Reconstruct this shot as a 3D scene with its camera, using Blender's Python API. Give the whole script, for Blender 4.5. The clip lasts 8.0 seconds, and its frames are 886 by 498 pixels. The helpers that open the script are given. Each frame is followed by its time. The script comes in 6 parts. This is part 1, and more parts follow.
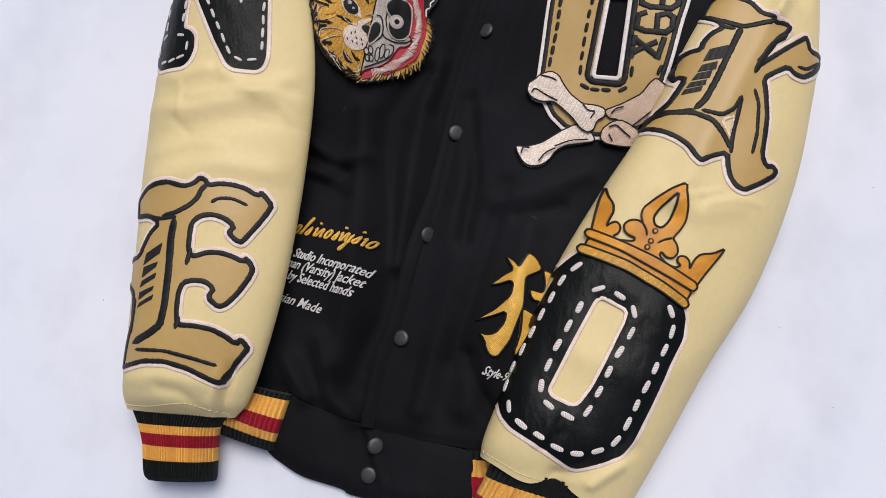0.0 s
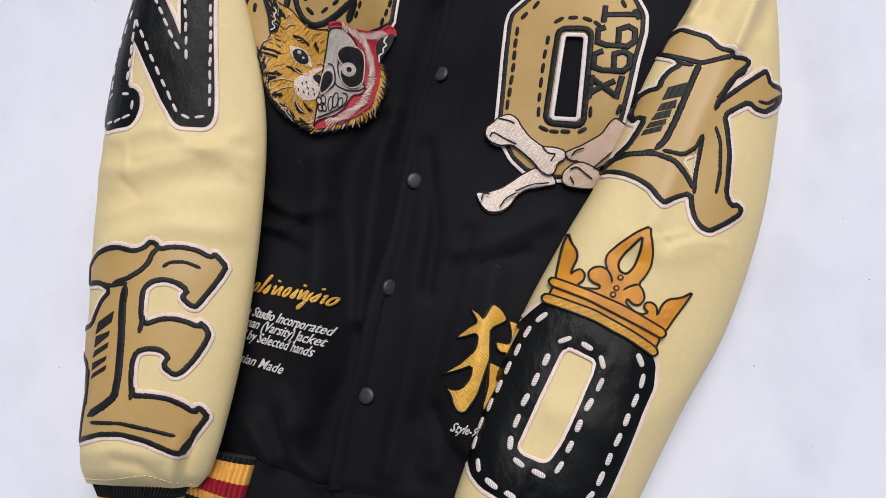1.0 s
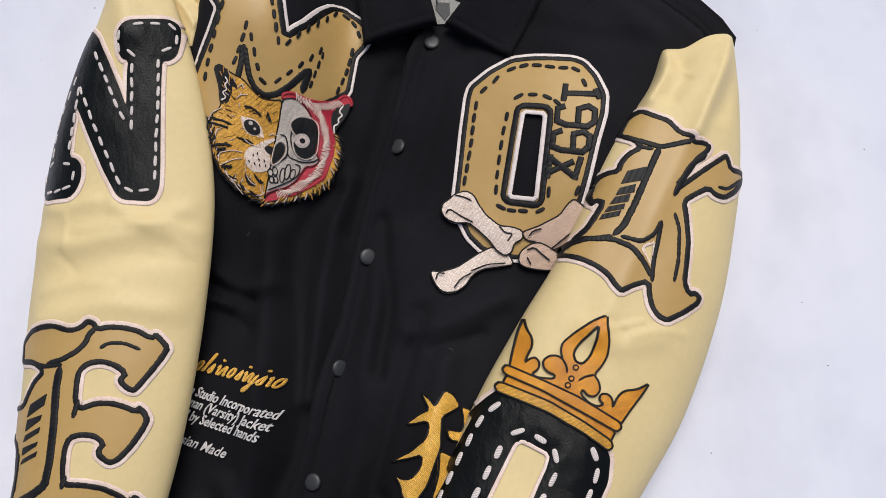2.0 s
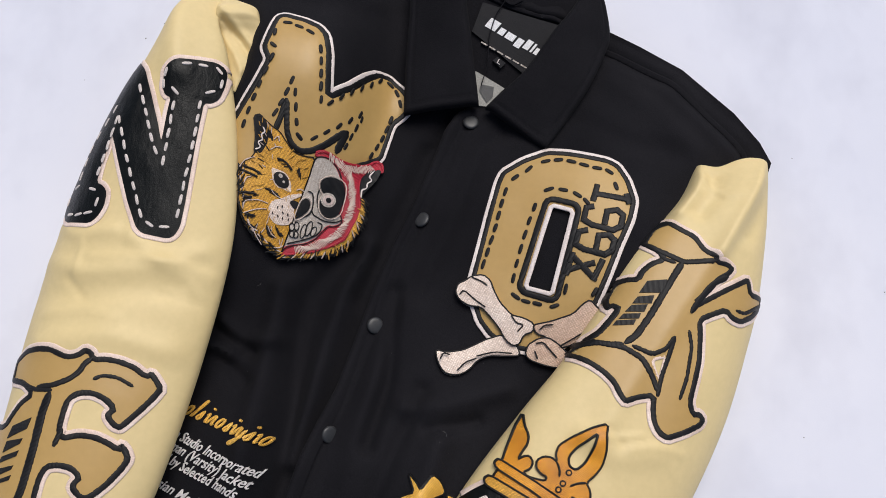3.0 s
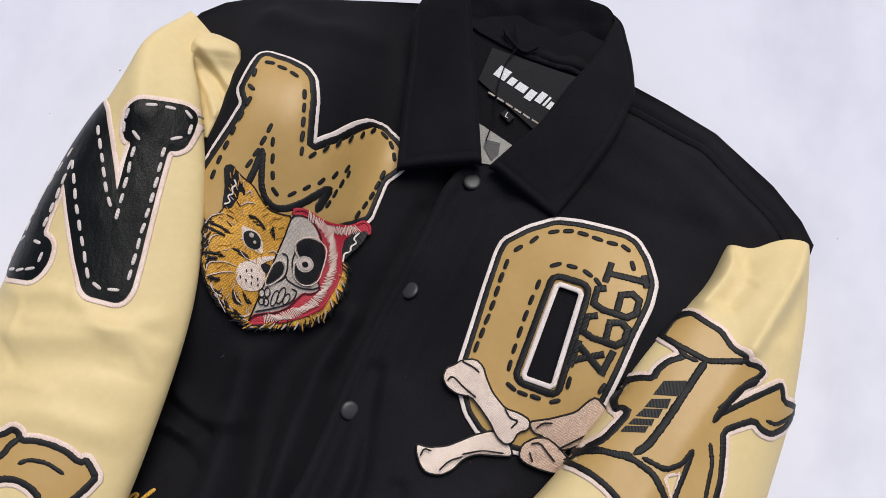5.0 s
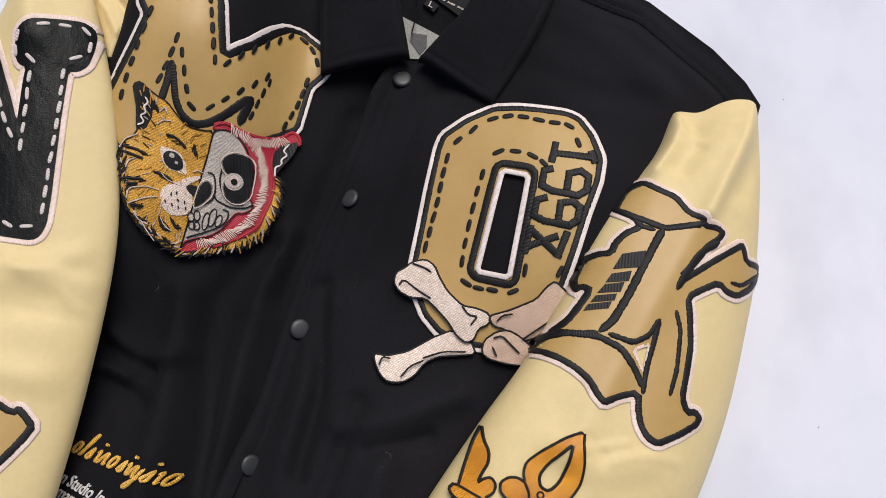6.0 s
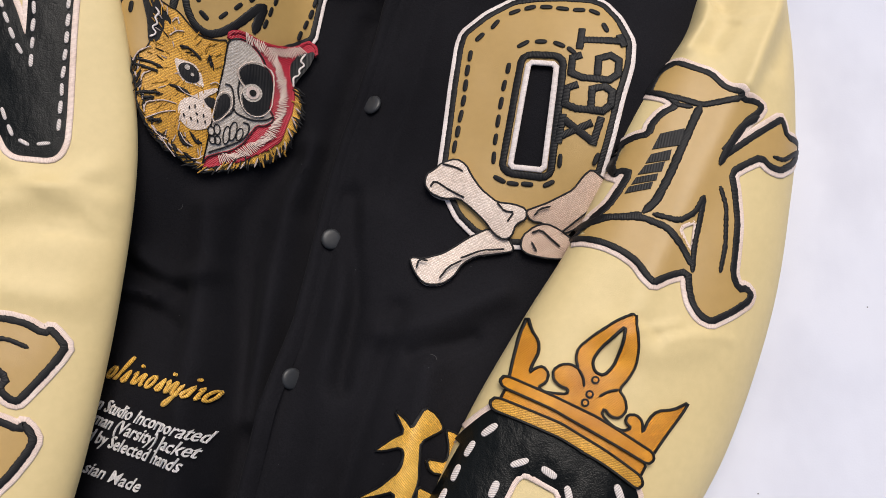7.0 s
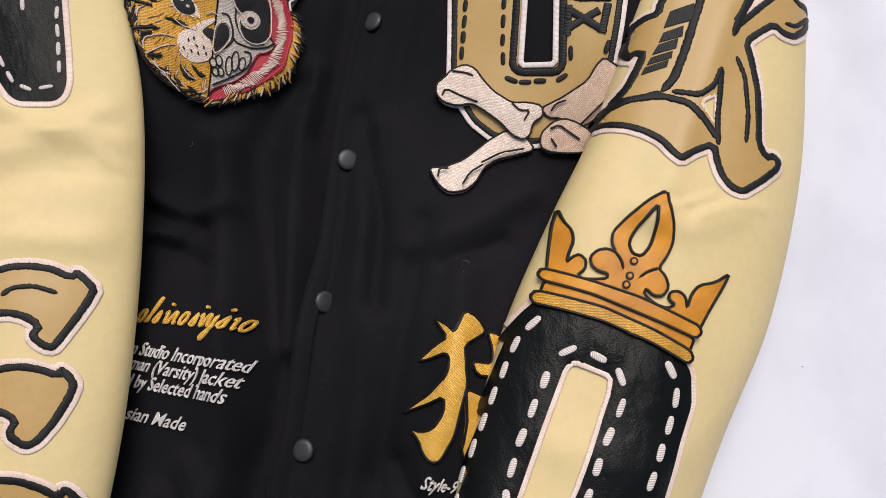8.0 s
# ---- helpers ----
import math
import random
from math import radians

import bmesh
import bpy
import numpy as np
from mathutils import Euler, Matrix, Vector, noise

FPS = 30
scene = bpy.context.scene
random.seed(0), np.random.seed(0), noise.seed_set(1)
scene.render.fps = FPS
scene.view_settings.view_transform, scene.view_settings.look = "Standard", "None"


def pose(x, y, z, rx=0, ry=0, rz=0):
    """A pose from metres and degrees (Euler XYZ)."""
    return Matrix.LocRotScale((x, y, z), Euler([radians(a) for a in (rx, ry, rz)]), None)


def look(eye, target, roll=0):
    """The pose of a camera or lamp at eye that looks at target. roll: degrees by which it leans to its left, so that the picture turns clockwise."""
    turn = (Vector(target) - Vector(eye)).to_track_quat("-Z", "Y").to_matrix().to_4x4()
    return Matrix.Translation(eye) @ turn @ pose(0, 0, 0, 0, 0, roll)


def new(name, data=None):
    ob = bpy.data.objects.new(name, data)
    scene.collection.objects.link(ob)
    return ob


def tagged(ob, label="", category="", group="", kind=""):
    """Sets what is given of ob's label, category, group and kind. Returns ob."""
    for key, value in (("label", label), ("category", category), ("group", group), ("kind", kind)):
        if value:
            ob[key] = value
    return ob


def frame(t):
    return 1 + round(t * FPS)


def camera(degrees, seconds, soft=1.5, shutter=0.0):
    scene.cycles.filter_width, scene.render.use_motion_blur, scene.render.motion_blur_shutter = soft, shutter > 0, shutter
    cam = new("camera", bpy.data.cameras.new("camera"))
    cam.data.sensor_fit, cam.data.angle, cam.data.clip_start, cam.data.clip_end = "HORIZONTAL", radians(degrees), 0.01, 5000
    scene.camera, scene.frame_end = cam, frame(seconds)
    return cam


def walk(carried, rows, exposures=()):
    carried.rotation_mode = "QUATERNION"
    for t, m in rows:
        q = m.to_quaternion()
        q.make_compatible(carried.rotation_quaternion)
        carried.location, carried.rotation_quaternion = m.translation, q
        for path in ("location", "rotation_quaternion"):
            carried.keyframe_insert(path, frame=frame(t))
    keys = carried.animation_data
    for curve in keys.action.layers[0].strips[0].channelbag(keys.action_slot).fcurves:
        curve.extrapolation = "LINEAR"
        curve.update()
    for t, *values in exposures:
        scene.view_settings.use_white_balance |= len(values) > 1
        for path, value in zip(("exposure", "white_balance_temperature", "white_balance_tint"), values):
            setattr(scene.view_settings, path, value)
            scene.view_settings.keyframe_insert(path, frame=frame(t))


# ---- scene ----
from mathutils.bvhtree import BVHTree
from mathutils.geometry import delaunay_2d_cdt

# ---- camera ----
cam = camera(55.5, 8.0, soft=0.9)
METRES, EYE, TILT, LEAN, TURN = 0.50, 0.79, -82.3, 3.7, 0.0
ROWS = [
    (0.0, 0.0, 0.0, 0.0, 0.0, 0.0, -0.0),
    (0.5, 0.0278, 0.0161, 0.0338, -0.21, 0.05, 1.15),
    (1.0, 0.0507, 0.0405, 0.0772, -0.71, 0.49, 2.55),
    (1.5, 0.0815, 0.0749, 0.1313, -1.64, 1.13, 3.38),
    (1.7, 0.0851, 0.0741, 0.1556, -2.2, 1.18, 3.06),
    (2.8, 0.0831, 0.0981, 0.2249, -3.08, 4.41, -5.33),
    (3.0, 0.0596, 0.0896, 0.2275, -3.19, 5.32, -7.06),
    (3.5, 0.0246, 0.0999, 0.2536, -2.74, 6.55, -11.4),
    (4.0, -0.0224, 0.1532, 0.2847, -2.0, 6.83, -15.12),
    (4.3, -0.0285, 0.1985, 0.3215, -2.3, 6.48, -14.7),
    (4.5, -0.0045, 0.2264, 0.3431, -2.37, 6.19, -13.93),
    (4.7, 0.0606, 0.2454, 0.3478, -1.15, 6.34, -12.51),
    (5.8, 0.1388, 0.3014, 0.2779, -4.23, 5.18, -4.19),
    (6.0, 0.1412, 0.3346, 0.2466, -4.12, 4.56, -3.25),
    (6.5, 0.1213, 0.3632, 0.1951, -4.41, 3.97, -1.82),
    (7.0, 0.0928, 0.3825, 0.1237, -4.22, 3.76, 0.55),
    (7.5, 0.0742, 0.3914, 0.0815, -4.2, 3.22, 4.13),
    (8.0, 0.0381, 0.4077, 0.03, -4.74, 2.4, 6.91),
]
walk(cam, [(t, pose(0, 0, EYE, TILT, LEAN, TURN) @ pose(METRES * x, METRES * y, METRES * z, 90 + pitch, roll, yaw)) for t, x, y, z, yaw, pitch, roll in ROWS],
     exposures=[(0.0, 0.08, 6350, 10), (4.5, 0.10, 6380, 11), (6.0, 0.13, 6480, 11), (8.0, 0.17, 6600, 12)])

# ---- light: soft daylight from a bright overcast sky, a little stronger from behind the collar ----
world = bpy.data.worlds.new("daylight")
scene.world = world
world.use_nodes = True
wn, wl = world.node_tree.nodes, world.node_tree.links
sky = wn.new("ShaderNodeTexSky")
sky.sky_type, sky.sun_disc = "NISHITA", False
sky.sun_elevation, sky.sun_rotation = radians(63.9), radians(14)
sky.air_density, sky.dust_density, sky.ozone_density = 1.0, 4.0, 1.0
wl.new(sky.outputs["Color"], wn["Background"].inputs["Color"])
wn["Background"].inputs["Strength"].default_value = 0.083

sun_data = bpy.data.lights.new("sun", "SUN")
sun_data.energy, sun_data.angle, sun_data.color = 2.25, radians(36), (1.0, 0.96, 0.90)
sun = new("sun", sun_data)
sun.matrix_world = look((0.20, 0.80, 1.68), (0, 0, 0))


# ---- materials ----
def material(name, rough=0.6, metal=0.0, sheen=0.0, spec=0.5):
    m = bpy.data.materials.new(name)
    m.use_nodes = True
    n, l = m.node_tree.nodes, m.node_tree.links
    b = n["Principled BSDF"]
    b.inputs["Roughness"].default_value, b.inputs["Metallic"].default_value = rough, metal
    b.inputs["Specular IOR Level"].default_value = spec
    if sheen:
        b.inputs["Sheen Weight"].default_value, b.inputs["Sheen Roughness"].default_value = sheen, 0.4
    return m, n, l, b


def noise_node(n, l, scale, detail=4, rough=0.55, coord="Object", stretch=None, turn=0.0):
    tc = n.new("ShaderNodeTexCoord")
    t = n.new("ShaderNodeTexNoise")
    t.inputs["Scale"].default_value, t.inputs["Detail"].default_value, t.inputs["Roughness"].default_value = scale, detail, rough
    if stretch:
        mp = n.new("ShaderNodeMapping")
        mp.inputs["Scale"].default_value, mp.inputs["Rotation"].default_value = stretch, (0, 0, turn)
        l.new(tc.outputs[coord], mp.inputs["Vector"])
        l.new(mp.outputs["Vector"], t.inputs["Vector"])
    else:
        l.new(tc.outputs[coord], t.inputs["Vector"])
    return t


def ramp(n, l, src, stops):
    r = n.new("ShaderNodeValToRGB")
    while len(r.color_ramp.elements) < len(stops):
        r.color_ramp.elements.new(0.5)
    for e, (p, c) in zip(r.color_ramp.elements, stops):
        e.position, e.color = p, (*c, 1)
    l.new(src, r.inputs["Fac"])
    return r


def mixed(n, l, fac, a, b, mode="MIX"):
    m = n.new("ShaderNodeMix")
    m.data_type, m.blend_type = "RGBA", mode
    for k, v in ((0, fac), (6, a), (7, b)):
        if hasattr(v, "is_linked"):
            l.new(v, m.inputs[k])
        elif k == 0:
            m.inputs[k].default_value = v
        else:
            m.inputs[k].default_value = (*v, 1)
    return m.outputs[2]


def bumped(n, l, b, height, strength, distance, before=None):
    u = n.new("ShaderNodeBump")
    u.inputs["Strength"].default_value, u.inputs["Distance"].default_value = strength, distance
    l.new(height, u.inputs["Height"])
    if before:
        l.new(before.outputs["Normal"], u.inputs["Normal"])
    l.new(u.outputs["Normal"], b.inputs["Normal"])
    return u


def leather(name, low, high, rough, grain, depth, spec=0.5, creases=1.0):
    """Grained leather: pebbled cells, fine creases and slow changes of tone."""
    m, n, l, b = material(name, rough, spec=spec)
    slow = noise_node(n, l, 9, 3)
    fine = noise_node(n, l, 160, 3)
    tone = ramp(n, l, slow.outputs["Fac"], [(0.3, low), (0.72, high)])
    speck = ramp(n, l, fine.outputs["Fac"], [(0.3, (0.95, 0.95, 0.94)), (0.7, (1, 1, 1))])
    l.new(mixed(n, l, 1.0, tone.outputs["Color"], speck.outputs["Color"], "MULTIPLY"), b.inputs["Base Color"])
    tc = n.new("ShaderNodeTexCoord")
    warp = noise_node(n, l, 120, 2)
    v = n.new("ShaderNodeTexVoronoi")
    v.feature = "DISTANCE_TO_EDGE"
    v.inputs["Scale"].default_value = grain
    shift = n.new("ShaderNodeVectorMath")
    shift.operation = "MULTIPLY_ADD"
    shift.inputs[1].default_value = (0.006, 0.006, 0.006)
    l.new(warp.outputs["Color"], shift.inputs[0])
    l.new(tc.outputs["Object"], shift.inputs[2])
    l.new(shift.outputs["Vector"], v.inputs["Vector"])
    cell = ramp(n, l, v.outputs["Distance"], [(0.0, (0, 0, 0)), (0.25, (1, 1, 1))])
    crease = noise_node(n, l, 30, 4, 0.5, stretch=(1.5, 0.8, 1.0) if creases > 1 else (1.0, 1.4, 1.0), turn=0.65 if creases > 1 else 0.0)
    first = bumped(n, l, b, crease.outputs["Fac"], 0.22 * depth * creases, 0.004)
    bumped(n, l, b, cell.outputs["Color"], 0.30 * depth, 0.0006, first)
    rr = ramp(n, l, slow.outputs["Fac"], [(0.3, (rough - 0.05,) * 3), (0.7, (rough + 0.08,) * 3)])
    l.new(rr.outputs["Color"], b.inputs["Roughness"])
    return m


def cloth(name, low, high, rough=0.9, sheen=0.02, fuzz=900, bump=0.4, spec=0.15):
    """Matt felted cloth with a short nap and slight lint."""
    m, n, l, b = material(name, rough, sheen=sheen, spec=spec)
    slow = noise_node(n, l, 7, 4)
    fine = noise_node(n, l, fuzz, 2)
    tone = ramp(n, l, slow.outputs["Fac"], [(0.3, low), (0.7, high)])
    nap = ramp(n, l, fine.outputs["Fac"], [(0.3, (0.75, 0.75, 0.75)), (0.75, (1.15, 1.15, 1.15))])
    l.new(mixed(n, l, 1.0, tone.outputs["Color"], nap.outputs["Color"], "MULTIPLY"), b.inputs["Base Color"])
    mid = noise_node(n, l, 55, 4)
    first = bumped(n, l, b, mid.outputs["Fac"], 0.25, 0.002)
    bumped(n, l, b, fine.outputs["Fac"], bump, 0.0004, first)
    return m


def thread(name, low, high, period=0.8, rough=0.45, twill=None, sheen=0.1, gap=0.62, spec=0.4, relief=0.7):
    """Satin stitch: fine parallel threads, period in millimetres; across a ribbon, or slanting over a filled area."""
    m, n, l, b = material(name, rough, sheen=sheen, spec=spec)
    tc = n.new("ShaderNodeTexCoord")
    w = n.new("ShaderNodeTexWave")
    w.wave_type, w.bands_direction = "BANDS", "X"
    w.inputs["Scale"].default_value = 314.16 / period
    w.inputs["Distortion"].default_value, w.inputs["Detail"].default_value, w.inputs["Detail Scale"].default_value = 0.5, 2.0, 1.2
    streak = n.new("ShaderNodeTexNoise")
    streak.inputs["Scale"].default_value, streak.inputs["Detail"].default_value = 1.0, 3
    mp, st = n.new("ShaderNodeMapping"), n.new("ShaderNodeMapping")
    mp.inputs["Rotation"].default_value = (0, 0, twill or 0)
    st.inputs["Scale"].default_value = (1700, 260, 260)
    l.new(tc.outputs["UV" if twill is None else "Object"], mp.inputs["Vector"])
    l.new(mp.outputs["Vector"], w.inputs["Vector"])
    l.new(mp.outputs["Vector"], st.inputs["Vector"])
    l.new(st.outputs["Vector"], streak.inputs["Vector"])
    slow = noise_node(n, l, 60, 3)
    tone = ramp(n, l, slow.outputs["Fac"], [(0.3, low), (0.7, high)])
    dark = ramp(n, l, w.outputs["Fac"], [(0.0, (gap, gap * 0.97, gap * 0.94)), (0.55, (1, 1, 1))])
    fleck = ramp(n, l, streak.outputs["Fac"], [(0.32, (1 - 0.4 * relief,) * 3), (0.62, (1.05, 1.05, 1.05))])
    both = mixed(n, l, 1.0, dark.outputs["Color"], fleck.outputs["Color"], "MULTIPLY")
    l.new(mixed(n, l, 1.0, tone.outputs["Color"], both, "MULTIPLY"), b.inputs["Base Color"])
    first = bumped(n, l, b, streak.outputs["Fac"], 0.6 * relief, 0.0004)
    bumped(n, l, b, w.outputs["Fac"], relief, 0.0003, first)
    return m


def fill_stitch(name, low, high, turn, rough=0.42, row=1.15, length=4.0, gap=1.0):
    """Embroidered filling: short threads laid side by side in staggered rows, sizes in millimetres."""
    m, n, l, b = material(name, rough, sheen=0.15, spec=0.45)
    tc, mp, st = n.new("ShaderNodeTexCoord"), n.new("ShaderNodeMapping"), n.new("ShaderNodeMapping")
    mp.inputs["Rotation"].default_value = (0, 0, turn)
    st.inputs["Scale"].default_value = (260, 1500, 400)
    bend = noise_node(n, l, 40, 2)
    sway = n.new("ShaderNodeVectorMath")
    sway.operation = "MULTIPLY_ADD"
    sway.inputs[1].default_value = (0.004, 0.004, 0.0)
    l.new(bend.outputs["Color"], sway.inputs[0])
    l.new(tc.outputs["Object"], sway.inputs[2])
    l.new(sway.outputs["Vector"], mp.inputs["Vector"])
    l.new(mp.outputs["Vector"], st.inputs["Vector"])
    br = n.new("ShaderNodeTexBrick")
    br.offset = 0.37
    for key, v in (("Scale", 1000.0), ("Mortar Size", 0.22), ("Mortar Smooth", 0.8), ("Brick Width", length), ("Row Height", row)):
        br.inputs[key].default_value = v
    br.inputs["Color1"].default_value, br.inputs["Color2"].default_value, br.inputs["Mortar"].default_value = (0.82, 0.80, 0.78, 1), (1.06, 1.06, 1.06, 1), (0.40 * gap, 0.35 * gap, 0.30 * gap, 1)
    l.new(mp.outputs["Vector"], br.inputs["Vector"])
    fleck = n.new("ShaderNodeTexNoise")
    fleck.inputs["Scale"].default_value, fleck.inputs["Detail"].default_value = 1.0, 3
    l.new(st.outputs["Vector"], fleck.inputs["Vector"])
    slow = noise_node(n, l, 45, 3)
    tone = ramp(n, l, slow.outputs["Fac"], [(0.3, low), (0.7, high)])
    spots = ramp(n, l, fleck.outputs["Fac"], [(0.34, (0.84, 0.82, 0.80)), (0.6, (1.05, 1.05, 1.05))])
    both = mixed(n, l, 1.0, br.outputs["Color"], spots.outputs["Color"], "MULTIPLY")
    l.new(mixed(n, l, 1.0, tone.outputs["Color"], both, "MULTIPLY"), b.inputs["Base Color"])
    first = bumped(n, l, b, fleck.outputs["Fac"], 0.25, 0.0003)
    down = ramp(n, l, br.outputs["Fac"], [(0.0, (1, 1, 1)), (1.0, (0, 0, 0))])
    bumped(n, l, b, down.outputs["Color"], 0.6, 0.0003, first)
    return m


def knit(name, low, high):
    m, n, l, b = material(name, 0.85, sheen=0.06, spec=0.15)
    tc = n.new("ShaderNodeTexCoord")
    w = n.new("ShaderNodeTexWave")
    w.wave_type, w.bands_direction = "BANDS", "Y"
    w.inputs["Scale"].default_value, w.inputs["Distortion"].default_value = 150, 1.5
    l.new(tc.outputs["UV"], w.inputs["Vector"])
    fine = noise_node(n, l, 500, 2)
    tone = ramp(n, l, fine.outputs["Fac"], [(0.3, low), (0.7, high)])
    shade = ramp(n, l, w.outputs["Fac"], [(0.0, (0.8, 0.8, 0.8)), (0.6, (1, 1, 1))])
    l.new(mixed(n, l, 1.0, tone.outputs["Color"], shade.outputs["Color"], "MULTIPLY"), b.inputs["Base Color"])
    bumped(n, l, b, w.outputs["Fac"], 0.5, 0.0005)
    return m


def sheet_material():
    m, n, l, b = material("white_sheet", 0.75, spec=0.3)
    slow = noise_node(n, l, 3.0, 5, 0.6)
    smear = noise_node(n, l, 8, 4, 0.6, stretch=(1.0, 0.7, 1.0))
    tone = ramp(n, l, slow.outputs["Fac"], [(0.3, (0.635, 0.652, 0.735)), (0.68, (0.695, 0.705, 0.775))])
    stain = ramp(n, l, smear.outputs["Fac"], [(0.28, (0.87, 0.868, 0.88)), (0.52, (1, 1, 1))])
    l.new(mixed(n, l, 1.0, tone.outputs["Color"], stain.outputs["Color"], "MULTIPLY"), b.inputs["Base Color"])
    soft = noise_node(n, l, 7, 3, 0.5, stretch=(1, 0.5, 1))
    weave = noise_node(n, l, 700, 2)
    first = bumped(n, l, b, soft.outputs["Fac"], 0.35, 0.01)
    bumped(n, l, b, weave.outputs["Fac"], 0.12, 0.0004, first)
    return m


CREAM = leather("cream_leather", (0.665, 0.525, 0.258), (0.705, 0.562, 0.286), 0.56, 1500, 0.45)
TAN = leather("tan_leather", (0.43, 0.270, 0.086), (0.475, 0.306, 0.104), 0.40, 1500, 0.4)
BLACK_LEATHER = leather("black_leather", (0.0028, 0.0036, 0.0037), (0.0046, 0.0058, 0.006), 0.36, 700, 0.62, 0.16, creases=5.5)
WOOL = cloth("black_wool", (0.0080, 0.0078, 0.0094), (0.0152, 0.0148, 0.0174), sheen=0.018, bump=0.8, spec=0.04)
LINING = cloth("grey_lining", (0.30, 0.30, 0.28), (0.42, 0.41, 0.38), 0.7)
LINING_DARK = cloth("grey_lining_print", (0.10, 0.10, 0.10), (0.14, 0.14, 0.14), 0.7)
LABEL_CLOTH = cloth("woven_label", (0.012, 0.012, 0.014), (0.018, 0.018, 0.02), 0.6, fuzz=1600)
WHITE_THREAD = thread("white_thread", (0.72, 0.63, 0.59), (0.86, 0.78, 0.745), gap=0.88, relief=0.36)
STITCH_THREAD = thread("grey_white_stitch_thread", (0.68, 0.60, 0.56), (0.86, 0.79, 0.75), period=1.5, gap=0.6, relief=0.6)
PINK_THREAD = thread("pinkish_thread", (0.74, 0.57, 0.48), (0.88, 0.73, 0.65), gap=0.88, relief=0.36)
BLACK_THREAD = thread("black_thread", (0.004, 0.004, 0.005), (0.015, 0.0145, 0.015), period=0.95, rough=0.48, sheen=0.0, spec=0.26, relief=0.40, gap=0.70)
GOLD_THREAD = fill_stitch("gold_thread", (0.84, 0.46, 0.06), (0.98, 0.60, 0.12), 0.9)
ORANGE_THREAD = fill_stitch("orange_thread", (0.62, 0.235, 0.010), (0.90, 0.40, 0.026), -0.6)
AMBER_THREAD = fill_stitch("amber_thread", (0.60, 0.305, 0.030), (0.92, 0.50, 0.068), 0.12, row=1.0, length=2.4)
BONE_THREAD = fill_stitch("bone_thread", (0.80, 0.67, 0.59), (0.92, 0.81, 0.73), 0.35, row=1.0, length=2.0, gap=1.6)
ROSE_THREAD = fill_stitch("rose_bone_thread", (0.62, 0.44, 0.34), (0.78, 0.60, 0.48), -0.5, row=1.0, length=2.0, gap=1.5)
GREY_THREAD = fill_stitch("grey_thread", (0.54, 0.50, 0.46), (0.72, 0.67, 0.62), 0.1, row=0.9, length=2.0, gap=1.4)
RED_THREAD = thread("crimson_thread", (0.40, 0.008, 0.026), (0.55, 0.020, 0.048), 1.1, twill=0.9)
BLUSH_THREAD = thread("blush_thread", (0.74, 0.58, 0.52), (0.86, 0.72, 0.66))
RIB_BLACK = knit("black_knit", (0.004, 0.005, 0.0048), (0.009, 0.010, 0.0095))
RIB_YELLOW = knit("yellow_knit", (0.88, 0.44, 0.08), (0.97, 0.54, 0.13))
RIB_RED = knit("red_knit", (0.32, 0.006, 0.02), (0.44, 0.014, 0.034))
WRITING_THREAD = thread("writing_thread", (0.86, 0.82, 0.80), (0.94, 0.91, 0.89), 0.8, twill=0.4, gap=0.88)
PRINT = cloth("white_print", (0.78, 0.78, 0.78), (0.86, 0.86, 0.86), 0.6, bump=0.05)
SHEET = sheet_material()
m_, n_, l_, b_ = material("matt_snap_metal", 0.45, 0.0, spec=0.5)
spots = noise_node(n_, l_, 300, 3)
l_.new(ramp(n_, l_, spots.outputs["Fac"], [(0.3, (0.018, 0.019, 0.020)), (0.7, (0.028, 0.029, 0.031))]).outputs["Color"], b_.inputs["Base Color"])
SNAP = m_


# ---- building helpers ----
def mesh_object(name, verts, faces, mat, parent=None, label="", uvs=None, smooth=True, sharp=58):
    me = bpy.data.meshes.new(name)
    me.from_pydata([tuple(v) for v in verts], [], faces)
    me.materials.append(mat)
    if uvs is not None:
        layer = me.uv_layers.new(name="UVMap")
        for loop in me.loops:
            layer.data[loop.index].uv = uvs[loop.vertex_index]
    if smooth:
        me.shade_smooth()
        me.set_sharp_from_angle(angle=radians(sharp))
    me.update()
    ob = new(name, me)
    if parent:
        ob.parent = parent
    if label:
        ob["label"] = label
    return ob


def curve_points(pts, n):
    """Catmull-Rom curve through rows of numbers, n samples."""
    p = np.array(pts, float)
    p = np.vstack([2 * p[0] - p[1], p, 2 * p[-1] - p[-2]])
    out = []
    for s in np.linspace(0, len(p) - 3 - 1e-9, n):
        i = int(s)
        t = s - i
        a, b, c, d = p[i : i + 4]
        out.append(0.5 * (2 * b + (c - a) * t + (2 * a - 5 * b + 4 * c - d) * t**2 + (3 * b - a - 3 * c + d) * t**3))
    return np.array(out)


def seg_distance(p, line):
    """Distances of points p (n, 2) from a polyline."""
    line = np.asarray(line, float)
    best = np.full(len(p), 1e9)
    for a, b in zip(line[:-1], line[1:]):
        ab = b - a
        t = np.clip(((p - a) @ ab) / max(ab @ ab, 1e-12), 0, 1)
        best = np.minimum(best, np.hypot(*(p - a - t[:, None] * ab).T))
    return best


def folded(p, folds):
    """Height of soft folds at points p: rows of (polyline, width, height)."""
    z = np.zeros(len(p))
    for line, w, h in folds:
        z += h * np.exp(-((seg_distance(p, line) / w) ** 2))
    return z


def crumple(p, scale, amount, seed=0.0):
    return np.array([amount * noise.noise((x * scale + seed, y * scale * 0.6, seed)) for x, y in p])


